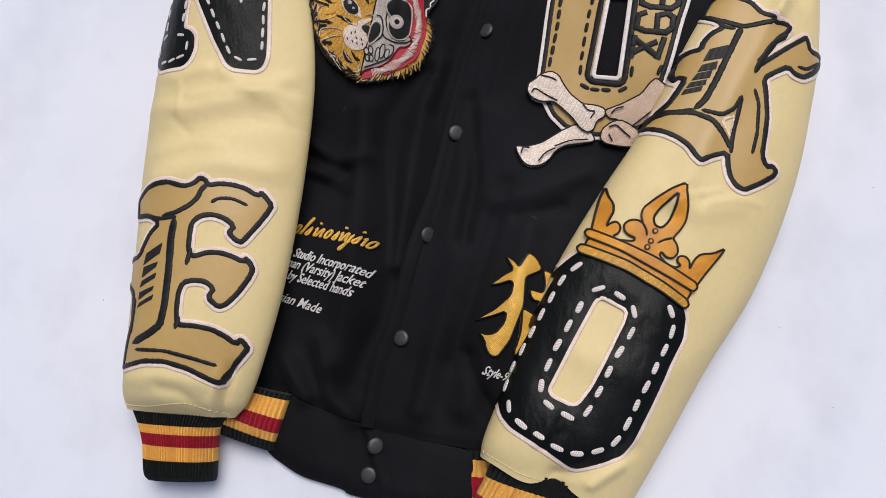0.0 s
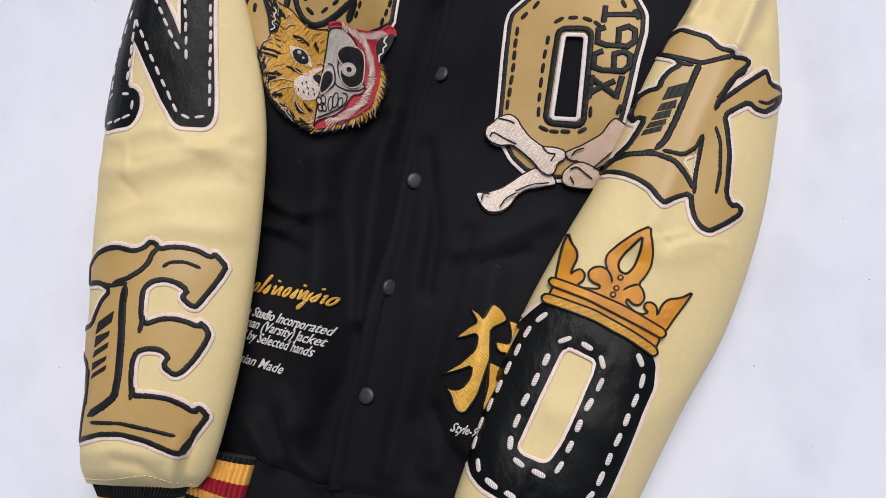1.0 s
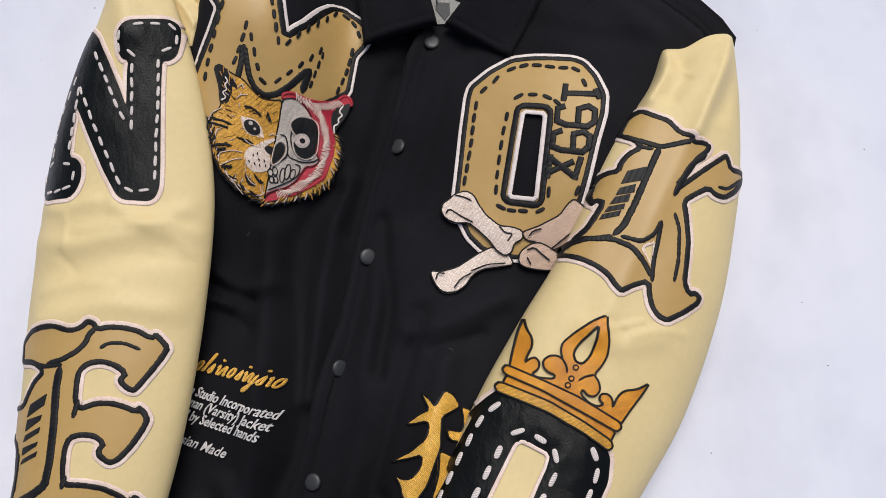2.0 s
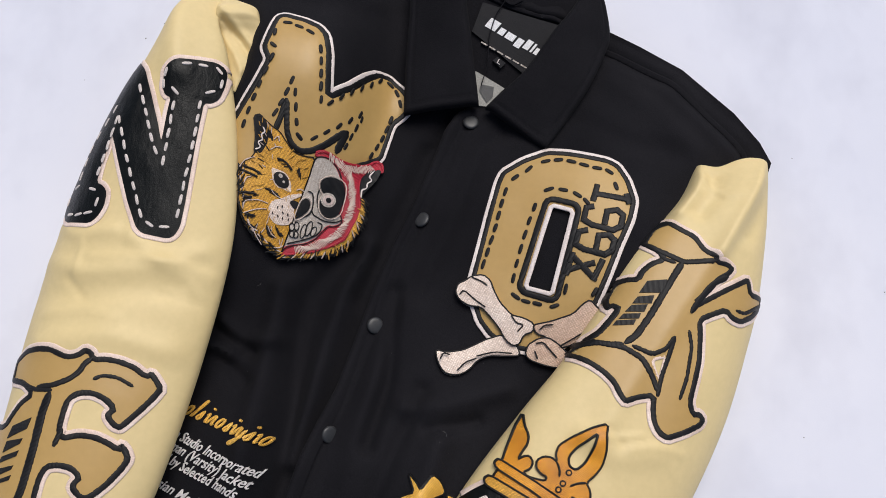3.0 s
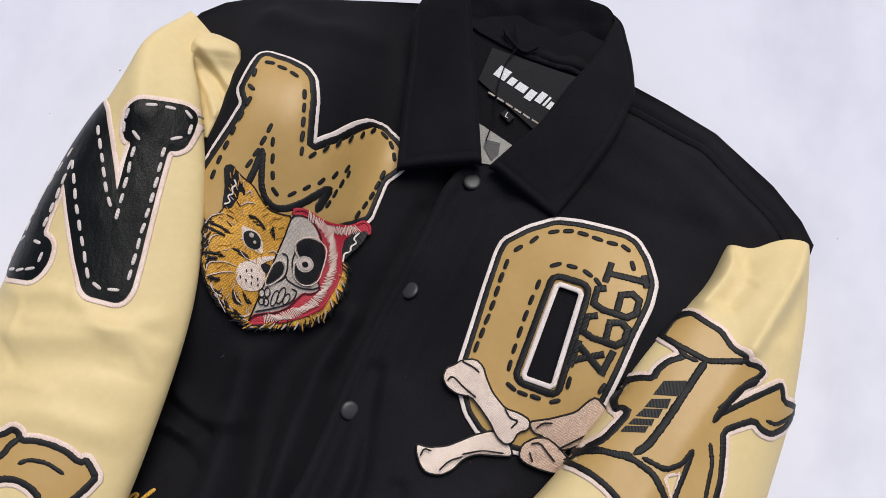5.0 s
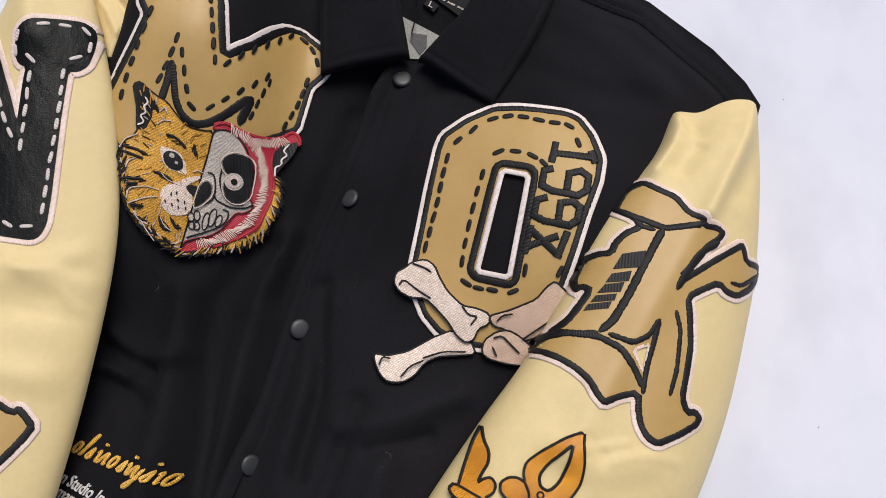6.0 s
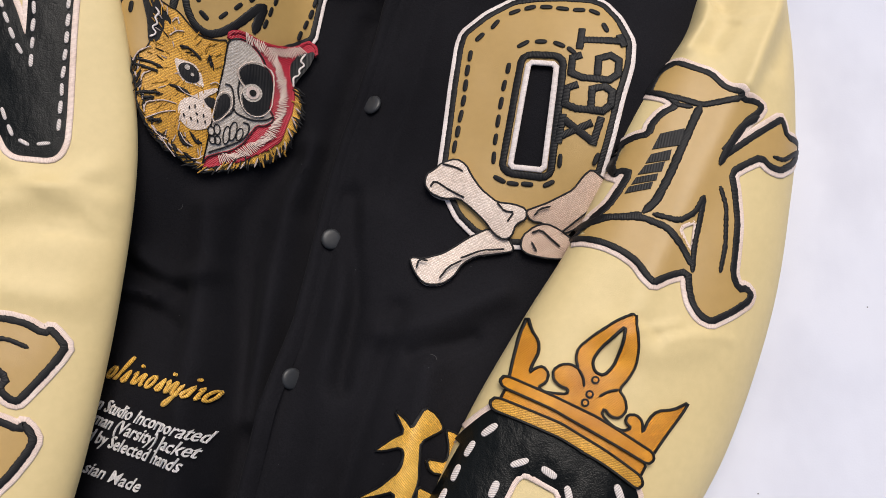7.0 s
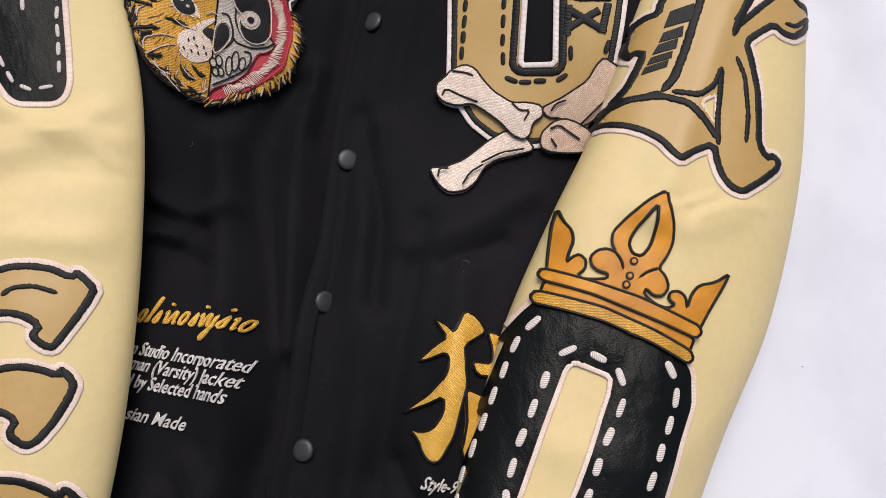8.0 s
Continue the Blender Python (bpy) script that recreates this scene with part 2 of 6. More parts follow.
def loft(rows, nrow, ncol, p=2.4, drop=0.7, folds=(), amount=0.0015, scale=28, ribs=0, rib_depth=0.0, s_range=(0, 1), close_ends=True, tuck=0.0, far=None):
    """A padded tube that lies flat; far gives its second edge a squareness of its own. Rows: x, y of one edge, x, y of the other, z of that edge, crest, z of the other edge."""
    st = curve_points(rows, 200)
    lo, hi = s_range
    st = np.array([[np.interp(s * 199, range(200), st[:, k]) for k in range(7)] for s in np.linspace(lo, hi, nrow)])
    us = -np.cos(np.linspace(0, math.pi, ncol))
    verts, uvs = [], []
    for r, row in enumerate(st):
        a, b = row[:2], row[2:4]
        width = np.linalg.norm(b - a)
        xy = a + (b - a) * (us[:, None] + 1) / 2
        edge = row[4] + (row[6] - row[4]) * (us + 1) / 2
        prof = (1 - np.abs(us) ** (np.where(us > 0, far, p) if far else p)) ** (1 / 2.1)
        z = edge + (row[5] - (edge if far else (row[4] + row[6]) / 2)) * prof
        z += (folded(xy, folds) + (crumple(xy, scale, amount) if amount else 0)) * np.clip(prof * 1.3, 0, 1)
        if ribs:
            z += rib_depth * np.abs(np.sin(ribs * math.pi * (us + 1) / 2)) ** 0.7 * prof**0.3
        for k in range(ncol):
            verts.append((*xy[k], max(z[k], 0.004)))
            uvs.append(((us[k] + 1) / 2 * width, r / nrow * 0.1))
    under = len(verts)
    for r, row in enumerate(st):
        a, b = row[:2], row[2:4]
        for k in range(ncol):
            x, y, zt = verts[r * ncol + k]
            edge = row[4] + (row[6] - row[4]) * (us[k] + 1) / 2
            z = zt if k in (0, ncol - 1) else max(0.003, edge - drop * edge * (1 - us[k] ** 4) ** 0.5)
            q = tuck * (max(0.0, edge - z) / edge) ** 0.8 if k not in (0, ncol - 1) else 0.0
            x, y = x + ((a[0] + b[0]) / 2 - x) * q, y + ((a[1] + b[1]) / 2 - y) * q
            verts.append((x, y, min(z, zt - 0.0005) if k not in (0, ncol - 1) else z))
            uvs.append(uvs[r * ncol + k])
    faces = []
    for r in range(nrow - 1):
        for k in range(ncol - 1):
            q = r * ncol + k
            faces.append((q, q + ncol, q + ncol + 1, q + 1))
            q += under
            faces.append((q, q + 1, q + ncol + 1, q + ncol))
    if close_ends:
        for r in (0, nrow - 1):
            for k in range(ncol - 1):
                q = r * ncol + k
                f = (q, q + 1, q + 1 + under, q + under)
                faces.append(f if r == 0 else f[::-1])
    return verts, faces, uvs


def inside_points(loop, step, margin=0.0):
    """Hexagonal grid points over the box of a loop."""
    loop = np.asarray(loop)
    (x0, y0), (x1, y1) = loop.min(0), loop.max(0)
    pts = []
    for j, y in enumerate(np.arange(y0, y1, step * 0.866)):
        for x in np.arange(x0 + (j % 2) * step / 2, x1, step):
            pts.append((x, y))
    pts = np.array(pts).reshape(-1, 2)
    if not len(pts):
        return pts
    ring = np.vstack([loop, loop[:1]])
    return pts[seg_distance(pts, ring) > step * 0.45]


def resampled(loop, step, closed=True):
    """Points along a polyline at most a step apart, with its corners kept."""
    pts = [np.asarray(p, float) for p in loop]
    out = []
    n = len(pts)
    for i in range(n if closed else n - 1):
        a, b = pts[i], pts[(i + 1) % n]
        m = max(1, int(math.ceil(np.linalg.norm(b - a) / step)))
        out += [a + (b - a) * k / m for k in range(m)]
    if not closed:
        out.append(pts[-1])
    return np.array(out)


def rounded(loop, closed=True, times=1, reach=0.0022):
    """Corners cut twice at the quarter points, which rounds them off."""
    p = np.asarray(loop, float)
    for _ in range(times):
        q = []
        n = len(p)
        for i in range(n if closed else n - 1):
            a, b = p[i], p[(i + 1) % n]
            c = min(0.22, reach / max(np.linalg.norm(b - a), 1e-9))
            q += [a + (b - a) * c, b + (a - b) * c]
        p = np.array(q) if closed else np.array([p[0], *q[1:-1], p[-1]])
    return p


def enclosed(p, loop):
    """Which points lie inside a closed loop."""
    loop = np.asarray(loop)
    hit = np.zeros(len(p), bool)
    for a, b in zip(loop, np.roll(loop, -1, 0)):
        cross = (a[1] > p[:, 1]) != (b[1] > p[:, 1])
        hit ^= cross & (p[:, 0] < (b[0] - a[0]) * (p[:, 1] - a[1]) / (b[1] - a[1] + 1e-15) + a[0])
    return hit


def triangles(loops, step):
    """A triangle mesh over the area inside loops[0] and outside the others."""
    verts, edges = [], []
    for loop in loops:
        base = len(verts)
        verts += [Vector(v) for v in loop]
        edges += [(base + i, base + (i + 1) % len(loop)) for i in range(len(loop))]
    verts += [Vector(v) for v in inside_points(loops[0], step)]
    v, e, f, *_ = delaunay_2d_cdt(verts, edges, [], 1, 1e-7)
    xy, faces = np.array([(a.x, a.y) for a in v]), [tuple(x) for x in f]
    for hole in loops[1:]:
        mid = np.array([xy[list(x)].mean(0) for x in faces])
        faces = [x for x, out in zip(faces, ~enclosed(mid, hole)) if out]
    return xy, faces


def rim(faces):
    """Directed edges that only one face has."""
    seen = {}
    for f in faces:
        for a, b in zip(f, f[1:] + f[:1]):
            seen[(a, b)] = True
    return [(a, b) for a, b in seen if (b, a) not in seen]


def slab(loops, top, step=0.006, floor=None, thick=0.004):
    """A sheet over loops with heights from top(points), closed down to a floor or to its own underside."""
    xy, faces = triangles(loops, step)
    z = top(xy)
    n = len(xy)
    low = np.full(n, floor) if floor is not None else z - thick
    verts = [(*p, h) for p, h in zip(xy, z)] + [(*p, min(h, t - 0.0004)) for p, h, t in zip(xy, low, z)]
    sides = [(b, a, a + n, b + n) for a, b in rim(faces)]
    return verts, faces + [tuple(n + i for i in f[::-1]) for f in faces] + sides


class Surface:
    """Heights and normals of finished meshes, for laying things on them."""

    def __init__(self, *obs):
        verts, faces = [], []
        for ob in obs:
            base = len(verts)
            verts += [v.co.copy() for v in ob.data.vertices]
            faces += [tuple(base + i for i in p.vertices) for p in ob.data.polygons]
        self.tree = BVHTree.FromPolygons(verts, faces)

    def at(self, x, y, lift=0.0):
        p, nrm, *_ = self.tree.ray_cast((x, y, 1.0), (0, 0, -1))
        if p is None:
            p, nrm, *_ = self.tree.find_nearest((x, y, 0.04))
        if nrm.z < 0:
            nrm = -nrm
        return p + nrm * lift, nrm


# ---- the sheet ----
size = 3.0
ground = mesh_object("ground", *slab([resampled([(-size, -size), (size, -size), (size, size), (-size, size)], 0.25)],
                     lambda p: crumple(p, 1.3, 0.004, 3.0) * np.clip(np.hypot(p[:, 0], p[:, 1] - 0.2) / 0.5 - 1, 0, 1) - 0.0, 0.12, floor=-0.05), SHEET)
tagged(ground, "plain white sheet with faint grey marks under the jacket", "sheet", kind="structure")

# ---- the jacket ----
jacket = new("varsity_jacket")
tagged(jacket, "black wool varsity jacket with cream leather sleeves and letter patches", "jacket")

# outlines in plan, metres, traced from the camera's view
PLACKET = [(0.022, 0.4235), (0.012, 0.418), (0.003, 0.400), (-0.007, 0.361), (-0.020, 0.320), (-0.031, 0.287), (-0.043, 0.243), (-0.054, 0.193), (-0.063, 0.155), (-0.074, 0.125), (-0.082, 0.100), (-0.091, 0.063), (-0.098, 0.036), (-0.109, 0.009), (-0.117, -0.024), (-0.1225, -0.056)]
SHOULDER_RIGHT = [(0.2995, 0.392), (0.302, 0.401), (0.291, 0.4195), (0.2665, 0.4455), (0.217, 0.483), (0.176, 0.502), (0.146, 0.514), (0.126, 0.527)]
SHOULDER_LEFT = [(-0.030, 0.569), (-0.080, 0.5635), (-0.133, 0.557), (-0.184, 0.551), (-0.215, 0.540), (-0.234, 0.527), (-0.244, 0.512)]
SEAM = [(-0.247, -0.020), (-0.191, -0.0265), (-0.152, -0.046), (-0.116, -0.058), (-0.071, -0.068), (-0.016, -0.077), (0.050, -0.086), (0.100, -0.080)]
HEM = [(-0.264, -0.062), (-0.214, -0.080), (-0.183, -0.103), (-0.1415, -0.1145), (-0.139, -0.1185), (-0.120, -0.123), (-0.070, -0.132), (-0.015, -0.140), (0.050, -0.150), (0.098, -0.146)]

# soft folds of the front: line, width, height
BODY_FOLDS = [
    ([(-0.122, 0.235), (-0.124, 0.180), (-0.124, 0.120), (-0.130, 0.060), (-0.146, 0.000)], 0.012, 0.0060),
    ([(-0.070, 0.275), (-0.083, 0.258), (-0.096, 0.235), (-0.101, 0.202), (-0.100, 0.162), (-0.098, 0.127), (-0.099, 0.080), (-0.107, 0.042), (-0.122, 0.011), (-0.133, -0.024)], 0.010, -0.0070),
    ([(-0.050, 0.285), (-0.068, 0.240), (-0.078, 0.190), (-0.084, 0.140), (-0.092, 0.090)], 0.009, 0.0050),
    ([(-0.012, 0.380), (-0.026, 0.330), (-0.040, 0.285), (-0.054, 0.235)], 0.009, -0.0050),
    ([(-0.023, 0.244), (-0.021, 0.203), (-0.020, 0.165), (-0.030, 0.110)], 0.007, -0.0045),
    ([(-0.180, 0.199), (-0.161, 0.187), (-0.139, 0.178)], 0.006, -0.0040),
    ([(-0.179, 0.180), (-0.159, 0.173)], 0.006, 0.0040),
]
BODY_FOLDS += [
    ([(-0.026, 0.006), (-0.017, -0.024), (-0.004, -0.044)], 0.007, -0.0050),
    ([(-0.010, 0.230), (-0.036, 0.130), (-0.055, 0.030), (-0.070, -0.040)], 0.012, 0.0050),
    ([(0.030, 0.120), (0.010, 0.040), (-0.030, -0.040)], 0.012, 0.0050),
    ([(0.010, 0.160), (-0.015, 0.080), (-0.040, 0.000)], 0.008, -0.0035),
    ([(0.080, 0.170), (0.030, 0.150), (0.000, 0.145)], 0.010, 0.0040),
    ([(0.060, 0.140), (0.020, 0.128)], 0.006, -0.0030),
    ([(-0.160, 0.020), (-0.150, -0.030), (-0.130, -0.050)], 0.009, 0.0060),
]
BODY_FOLDS += [
    ([(-0.190, 0.000), (-0.175, -0.030)], 0.009, 0.0070),
    ([(-0.170, 0.200), (-0.150, 0.185), (-0.120, 0.190)], 0.008, 0.0040),
    ([(-0.168, 0.170), (-0.140, 0.150)], 0.007, -0.0030),
    ([(0.215, 0.460), (0.240, 0.430), (0.262, 0.405)], 0.014, 0.0025),
    ([(0.150, 0.470), (0.190, 0.440), (0.230, 0.400)], 0.016, 0.0030),
    ([(0.125, 0.420), (0.170, 0.400), (0.215, 0.395)], 0.012, -0.0025),
    ([(-0.160, 0.520), (-0.120, 0.510), (-0.080, 0.520)], 0.014, 0.0040),
]
YOKE = [(0.132, 0.497), (0.157, 0.488), (0.166, 0.484), (0.184, 0.476), (0.204, 0.468), (0.223, 0.450), (0.241, 0.435), (0.259, 0.422), (0.272, 0.410), (0.277, 0.401)]


# where the body swells or dips, fitted to the camera's view: middle, reach, height
BODY_SWELLS = [(-0.180, 0.290, 0.060, 0.070, 0.037), (-0.140, 0.090, 0.055, 0.070, 0.042), (0.015, 0.060, 0.055, 0.110, 0.034), (-0.199, 0.440, 0.020, 0.036, -0.036)]


def body_height(p):
    x, y = p[:, 0], p[:, 1]
    z = 0.014 + 0.043 * np.exp(-(((x - 0.165) / 0.10) ** 2 + ((y - 0.31) / 0.11) ** 2))
    z += 0.070 * np.exp(-(((x + 0.14) / 0.066) ** 4) - ((y - 0.43) / 0.10) ** 2)
    for cx, cy, wx, wy, h in BODY_SWELLS:
        z += h * np.exp(-(((x - cx) / wx) ** 2 + ((y - cy) / wy) ** 2))
    z += 0.010 * np.clip((x - 0.0) / 0.15, 0, 1) * np.clip((0.2 - y) / 0.15, 0, 1)
    z += 0.006 * np.clip((0.05 - y) / 0.1, 0, 1)
    z += 2.25 * folded(p, BODY_FOLDS) + crumple(p, 13, 0.0034, 1.0) + crumple(p, 34, 0.0011, 5.0)
    return 0.009 + 0.004 * np.log1p(np.exp((z - 0.009) / 0.004))


def edge_round(p, line, radius):
    d = np.clip(seg_distance(p, line) / radius, 0, 1)
    return np.sqrt(1 - (1 - d) ** 2)


under_loop = resampled([*SHOULDER_LEFT, (-0.252, 0.470), (-0.264, 0.400), (-0.270, 0.300), (-0.264, 0.150), (-0.252, 0.030), *SEAM[:4], (-0.100, -0.061),
                        (-0.098, -0.050), (-0.073, 0.042), (-0.063, 0.098), (-0.050, 0.165), (-0.036, 0.237), (-0.020, 0.290), (0.006, 0.351), (0.018, 0.388),
                        (0.026, 0.415), (0.010, 0.440), (-0.006, 0.480), (-0.014, 0.530)], 0.006)
front_under = mesh_object("front_panel", *slab([under_loop], lambda p: np.maximum(0.006, 0.020 + (body_height(p) - 0.020) * edge_round(p, SHOULDER_LEFT, 0.03) - 0.009 * np.exp(-((seg_distance(p, PLACKET) / 0.011) ** 2)) - 0.006 * np.exp(-((seg_distance(p, SEAM[:4]) / 0.009) ** 2))), 0.0034, floor=0.003), WOOL, jacket)

over_loop = resampled([*PLACKET[::-1], (0.045, 0.424), (0.075, 0.440), (0.100, 0.475), (0.118, 0.520), *SHOULDER_RIGHT[::-1],
                       (0.285, 0.360), (0.262, 0.260), (0.235, 0.160), (0.195, 0.070), (0.150, -0.010), *SEAM[:2:-1]], 0.003)


def over_height(p):
    z = 0.021 + (body_height(p) - 0.021) * edge_round(p, SHOULDER_RIGHT, 0.035) + 0.0095
    d = seg_distance(p, PLACKET)
    z -= 0.0026 * np.exp(-(((d - 0.0135) / 0.0034) ** 2)) + 0.0040 * np.exp(-(((d - 0.038) / 0.008) ** 2))
    z -= 0.0034 * np.exp(-((seg_distance(p, YOKE) / 0.006) ** 2))
    z += 0.0020 * np.exp(-(((seg_distance(p, YOKE) - 0.010) / 0.006) ** 2))
    z -= 0.0045 * np.exp(-((seg_distance(p, SEAM) / 0.006) ** 2))
    return np.maximum(z, 0.012)


front_over = mesh_object("front_panel", *slab([over_loop], over_height, 0.0032, floor=0.003), WOOL, jacket)

LEFT_ROWS = [
    (-0.233, 0.513, -0.203, 0.489, 0.036, 0.060, 0.056),
    (-0.2495, 0.474, -0.206, 0.460, 0.032, 0.088, 0.078),
    (-0.269, 0.424, -0.190, 0.420, 0.03, 0.100, 0.078),
    (-0.299, 0.35, -0.172, 0.35, 0.03, 0.096, 0.072),
    (-0.3185, 0.27, -0.1635, 0.265, 0.03, 0.089, 0.062),
    (-0.3275, 0.18, -0.172, 0.165, 0.03, 0.091, 0.057),
    (-0.3315, 0.084, -0.188, 0.07, 0.03, 0.092, 0.055),
    (-0.3365, 0.005, -0.206, 0.0, 0.03, 0.086, 0.054),
    (-0.338, -0.024, -0.220, -0.034, 0.032, 0.076, 0.048),
    (-0.334, -0.041, -0.2335, -0.0485, 0.036, 0.055, 0.042)]
LEFT_FOLDS = [
    ([(-0.271, 0.234), (-0.229, 0.238), (-0.194, 0.237), (-0.172, 0.231)], 0.0035, 0.0016),
    ([(-0.187, 0.220), (-0.163, 0.203)], 0.0030, 0.0014),
    ([(-0.211, 0.209), (-0.164, 0.205)], 0.0026, -0.0012),
    ([(-0.281, 0.247), (-0.280, 0.220)], 0.0030, 0.0012),
    ([(-0.286, 0.215), (-0.268, 0.199)], 0.0030, -0.0012),
    ([(-0.300, 0.184), (-0.262, 0.190), (-0.235, 0.186)], 0.0034, 0.0010),
    ([(-0.255, 0.490), (-0.235, 0.440), (-0.225, 0.400)], 0.012, 0.004),
    ([(-0.320, 0.230), (-0.270, 0.222), (-0.220, 0.232), (-0.180, 0.250)], 0.008, 0.0028),
    ([(-0.310, 0.200), (-0.255, 0.205), (-0.200, 0.215)], 0.010, -0.0024),
    ([(-0.240, 0.255), (-0.205, 0.232), (-0.175, 0.226)], 0.007, 0.0026),
    ([(-0.300, 0.160), (-0.240, 0.172), (-0.190, 0.165)], 0.010, 0.003),
    ([(-0.320, 0.262), (-0.285, 0.252), (-0.255, 0.258)], 0.006, 0.0025),
    ([(-0.2275, -0.006), (-0.2335, -0.022), (-0.243, -0.050)], 0.0042, -0.0070),
    ([(-0.2370, -0.010), (-0.2425, -0.024), (-0.251, -0.050)], 0.0055, 0.0034),
    ([(-0.290, -0.020), (-0.272, -0.024), (-0.262, -0.034)], 0.006, -0.0025),
    ([(-0.325, -0.014), (-0.290, -0.012), (-0.255, -0.018)], 0.008, 0.002),
]
RIGHT_ROWS = [
    (0.2305, 0.386, 0.298, 0.398, 0.04, 0.052, 0.028),
    (0.2135, 0.348, 0.298, 0.37, 0.046, 0.07, 0.028),
    (0.1778, 0.3, 0.297, 0.33, 0.052, 0.078, 0.028),
    (0.1528, 0.25, 0.2925, 0.275, 0.053, 0.082, 0.028),
    (0.1238, 0.197, 0.285, 0.232, 0.053, 0.084, 0.028),
    (0.0908, 0.148, 0.2645, 0.153, 0.053, 0.086, 0.028),
    (0.049, 0.079, 0.227, 0.065, 0.053, 0.087, 0.028),
    (0.013, -0.002, 0.183, -0.003, 0.053, 0.088, 0.028),
    (-0.011, -0.058, 0.139, -0.078, 0.052, 0.085, 0.028),
    (-0.016, -0.079, 0.108, -0.128, 0.048, 0.074, 0.032)]
RIGHT_FOLDS = [
    ([(0.272, 0.362), (0.243, 0.305), (0.206, 0.238), (0.176, 0.182), (0.150, 0.135)], 0.011, 0.0030),
    ([(0.155, 0.137), (0.170, 0.140), (0.186, 0.143)], 0.0024, 0.0012),
    ([(0.159, 0.147), (0.173, 0.133)], 0.0024, -0.0011),
    ([(0.178, 0.132), (0.198, 0.136), (0.222, 0.132)], 0.0028, 0.0012),
    ([(0.0905, 0.070), (0.089, 0.055)], 0.0022, 0.0016),
    ([(0.0965, 0.068), (0.0955, 0.056)], 0.0022, -0.0012),
    ([(0.105, 0.064), (0.109, 0.053)], 0.0022, 0.0014),
    ([(0.077, 0.074), (0.074, 0.062)], 0.0026, 0.0012),
    ([(0.119, 0.062), (0.122, 0.052)], 0.0024, -0.0010),
    ([(0.226, 0.384), (0.228, 0.372), (0.222, 0.356), (0.208, 0.334)], 0.007, 0.008),
    ([(0.242, 0.372), (0.240, 0.352), (0.228, 0.334)], 0.008, -0.005),
    ([(0.290, 0.390), (0.275, 0.358), (0.257, 0.325), (0.244, 0.300)], 0.0062, 0.0056),
    ([(0.302, 0.380), (0.287, 0.350), (0.270, 0.318)], 0.008, -0.0030),
    ([(0.046, -0.040), (0.040, -0.056), (0.030, -0.066)], 0.0026, 0.0017),
    ([(0.052, -0.042), (0.047, -0.058), (0.040, -0.068)], 0.0026, -0.0015),
    ([(0.060, -0.040), (0.055, -0.052), (0.050, -0.064)], 0.0026, 0.0016),
    ([(0.118, 0.040), (0.108, 0.030), (0.102, 0.016)], 0.0030, 0.0014),
    ([(0.234, 0.364), (0.249, 0.353), (0.262, 0.355)], 0.004, 0.0014),
    ([(0.200, 0.130), (0.170, 0.125), (0.140, 0.140)], 0.010, 0.0025),
    ([(0.190, 0.010), (0.120, -0.015), (0.060, 0.010)], 0.014, 0.002),
    ([(0.110, -0.070), (0.072, -0.085), (0.048, -0.094)], 0.007, -0.003),
    ([(0.100, -0.084), (0.075, -0.100)], 0.005, 0.004),
]


def drawn_in(verts):
    """The right sleeve's seam dips beside its shoulder fold, and its hem is pinched in at one place."""
    out = []
    for x, y, z in verts:
        top = min(max((y - 0.335) / 0.045, 0.0), 1.0) ** 1.5
        y += top * (0.0022 * math.exp(-(((x - 0.277) / 0.014) ** 2)) - 0.0050 * math.exp(-(((x - 0.247) / 0.012) ** 2)))
        low = min(max((-0.050 - 0.40 * x - y) / 0.038, 0.0), 1.0) ** 1.6
        pinch = math.exp(-(((x - 0.047) / 0.0135) ** 2))
        y += low * (0.0105 * pinch - 0.0050 * math.exp(-(((x - 0.018) / 0.018) ** 2)))
        out.append((x, y, max(0.006, z - low * 0.003 * pinch)))
    return out


sleeve_left = mesh_object("sleeve", *(s := loft(LEFT_ROWS, 260, 101, p=2.1, far=1.9, folds=LEFT_FOLDS, tuck=0.36))[:2], CREAM, jacket, "cream leather sleeve with slight creases", s[2])
sleeve_right = mesh_object("sleeve", drawn_in((s := loft(RIGHT_ROWS, 260, 101, p=4, far=1.8, folds=RIGHT_FOLDS, tuck=0.25))[0]), s[1], CREAM, jacket, "cream leather sleeve with slight creases", s[2])

# the sleeve's hollow under the folded shoulder
tuck = mesh_object("sleeve_tuck", *(s := loft([(-0.213, 0.488, -0.193, 0.4885, 0.060, 0.064, 0.056), (-0.211, 0.473, -0.179, 0.481, 0.074, 0.077, 0.064), (-0.209, 0.464, -0.174, 0.472, 0.079, 0.080, 0.069),
    (-0.208, 0.458, -0.172, 0.465, 0.075, 0.075, 0.068), (-0.206, 0.452, -0.1705, 0.456, 0.069, 0.069, 0.066), (-0.203, 0.443, -0.170, 0.442, 0.065, 0.067, 0.065), (-0.197, 0.427, -0.1735, 0.430, 0.065, 0.069, 0.066),
    (-0.190, 0.409, -0.1785, 0.413, 0.066, 0.070, 0.067), (-0.186, 0.398, -0.183, 0.398, 0.066, 0.068, 0.066)], 90, 31, p=2.2, amount=0.0012, scale=40, tuck=0.0, folds=[([(-0.206, 0.470), (-0.190, 0.457), (-0.177, 0.444)], 0.0035, 0.0030), ([(-0.203, 0.460), (-0.187, 0.447), (-0.175, 0.430)], 0.0028, -0.0030), ([(-0.202, 0.447), (-0.190, 0.434), (-0.180, 0.416)], 0.0035, 0.0026)]))[:2], CREAM, jacket, "cream leather tuck under the armhole", s[2])

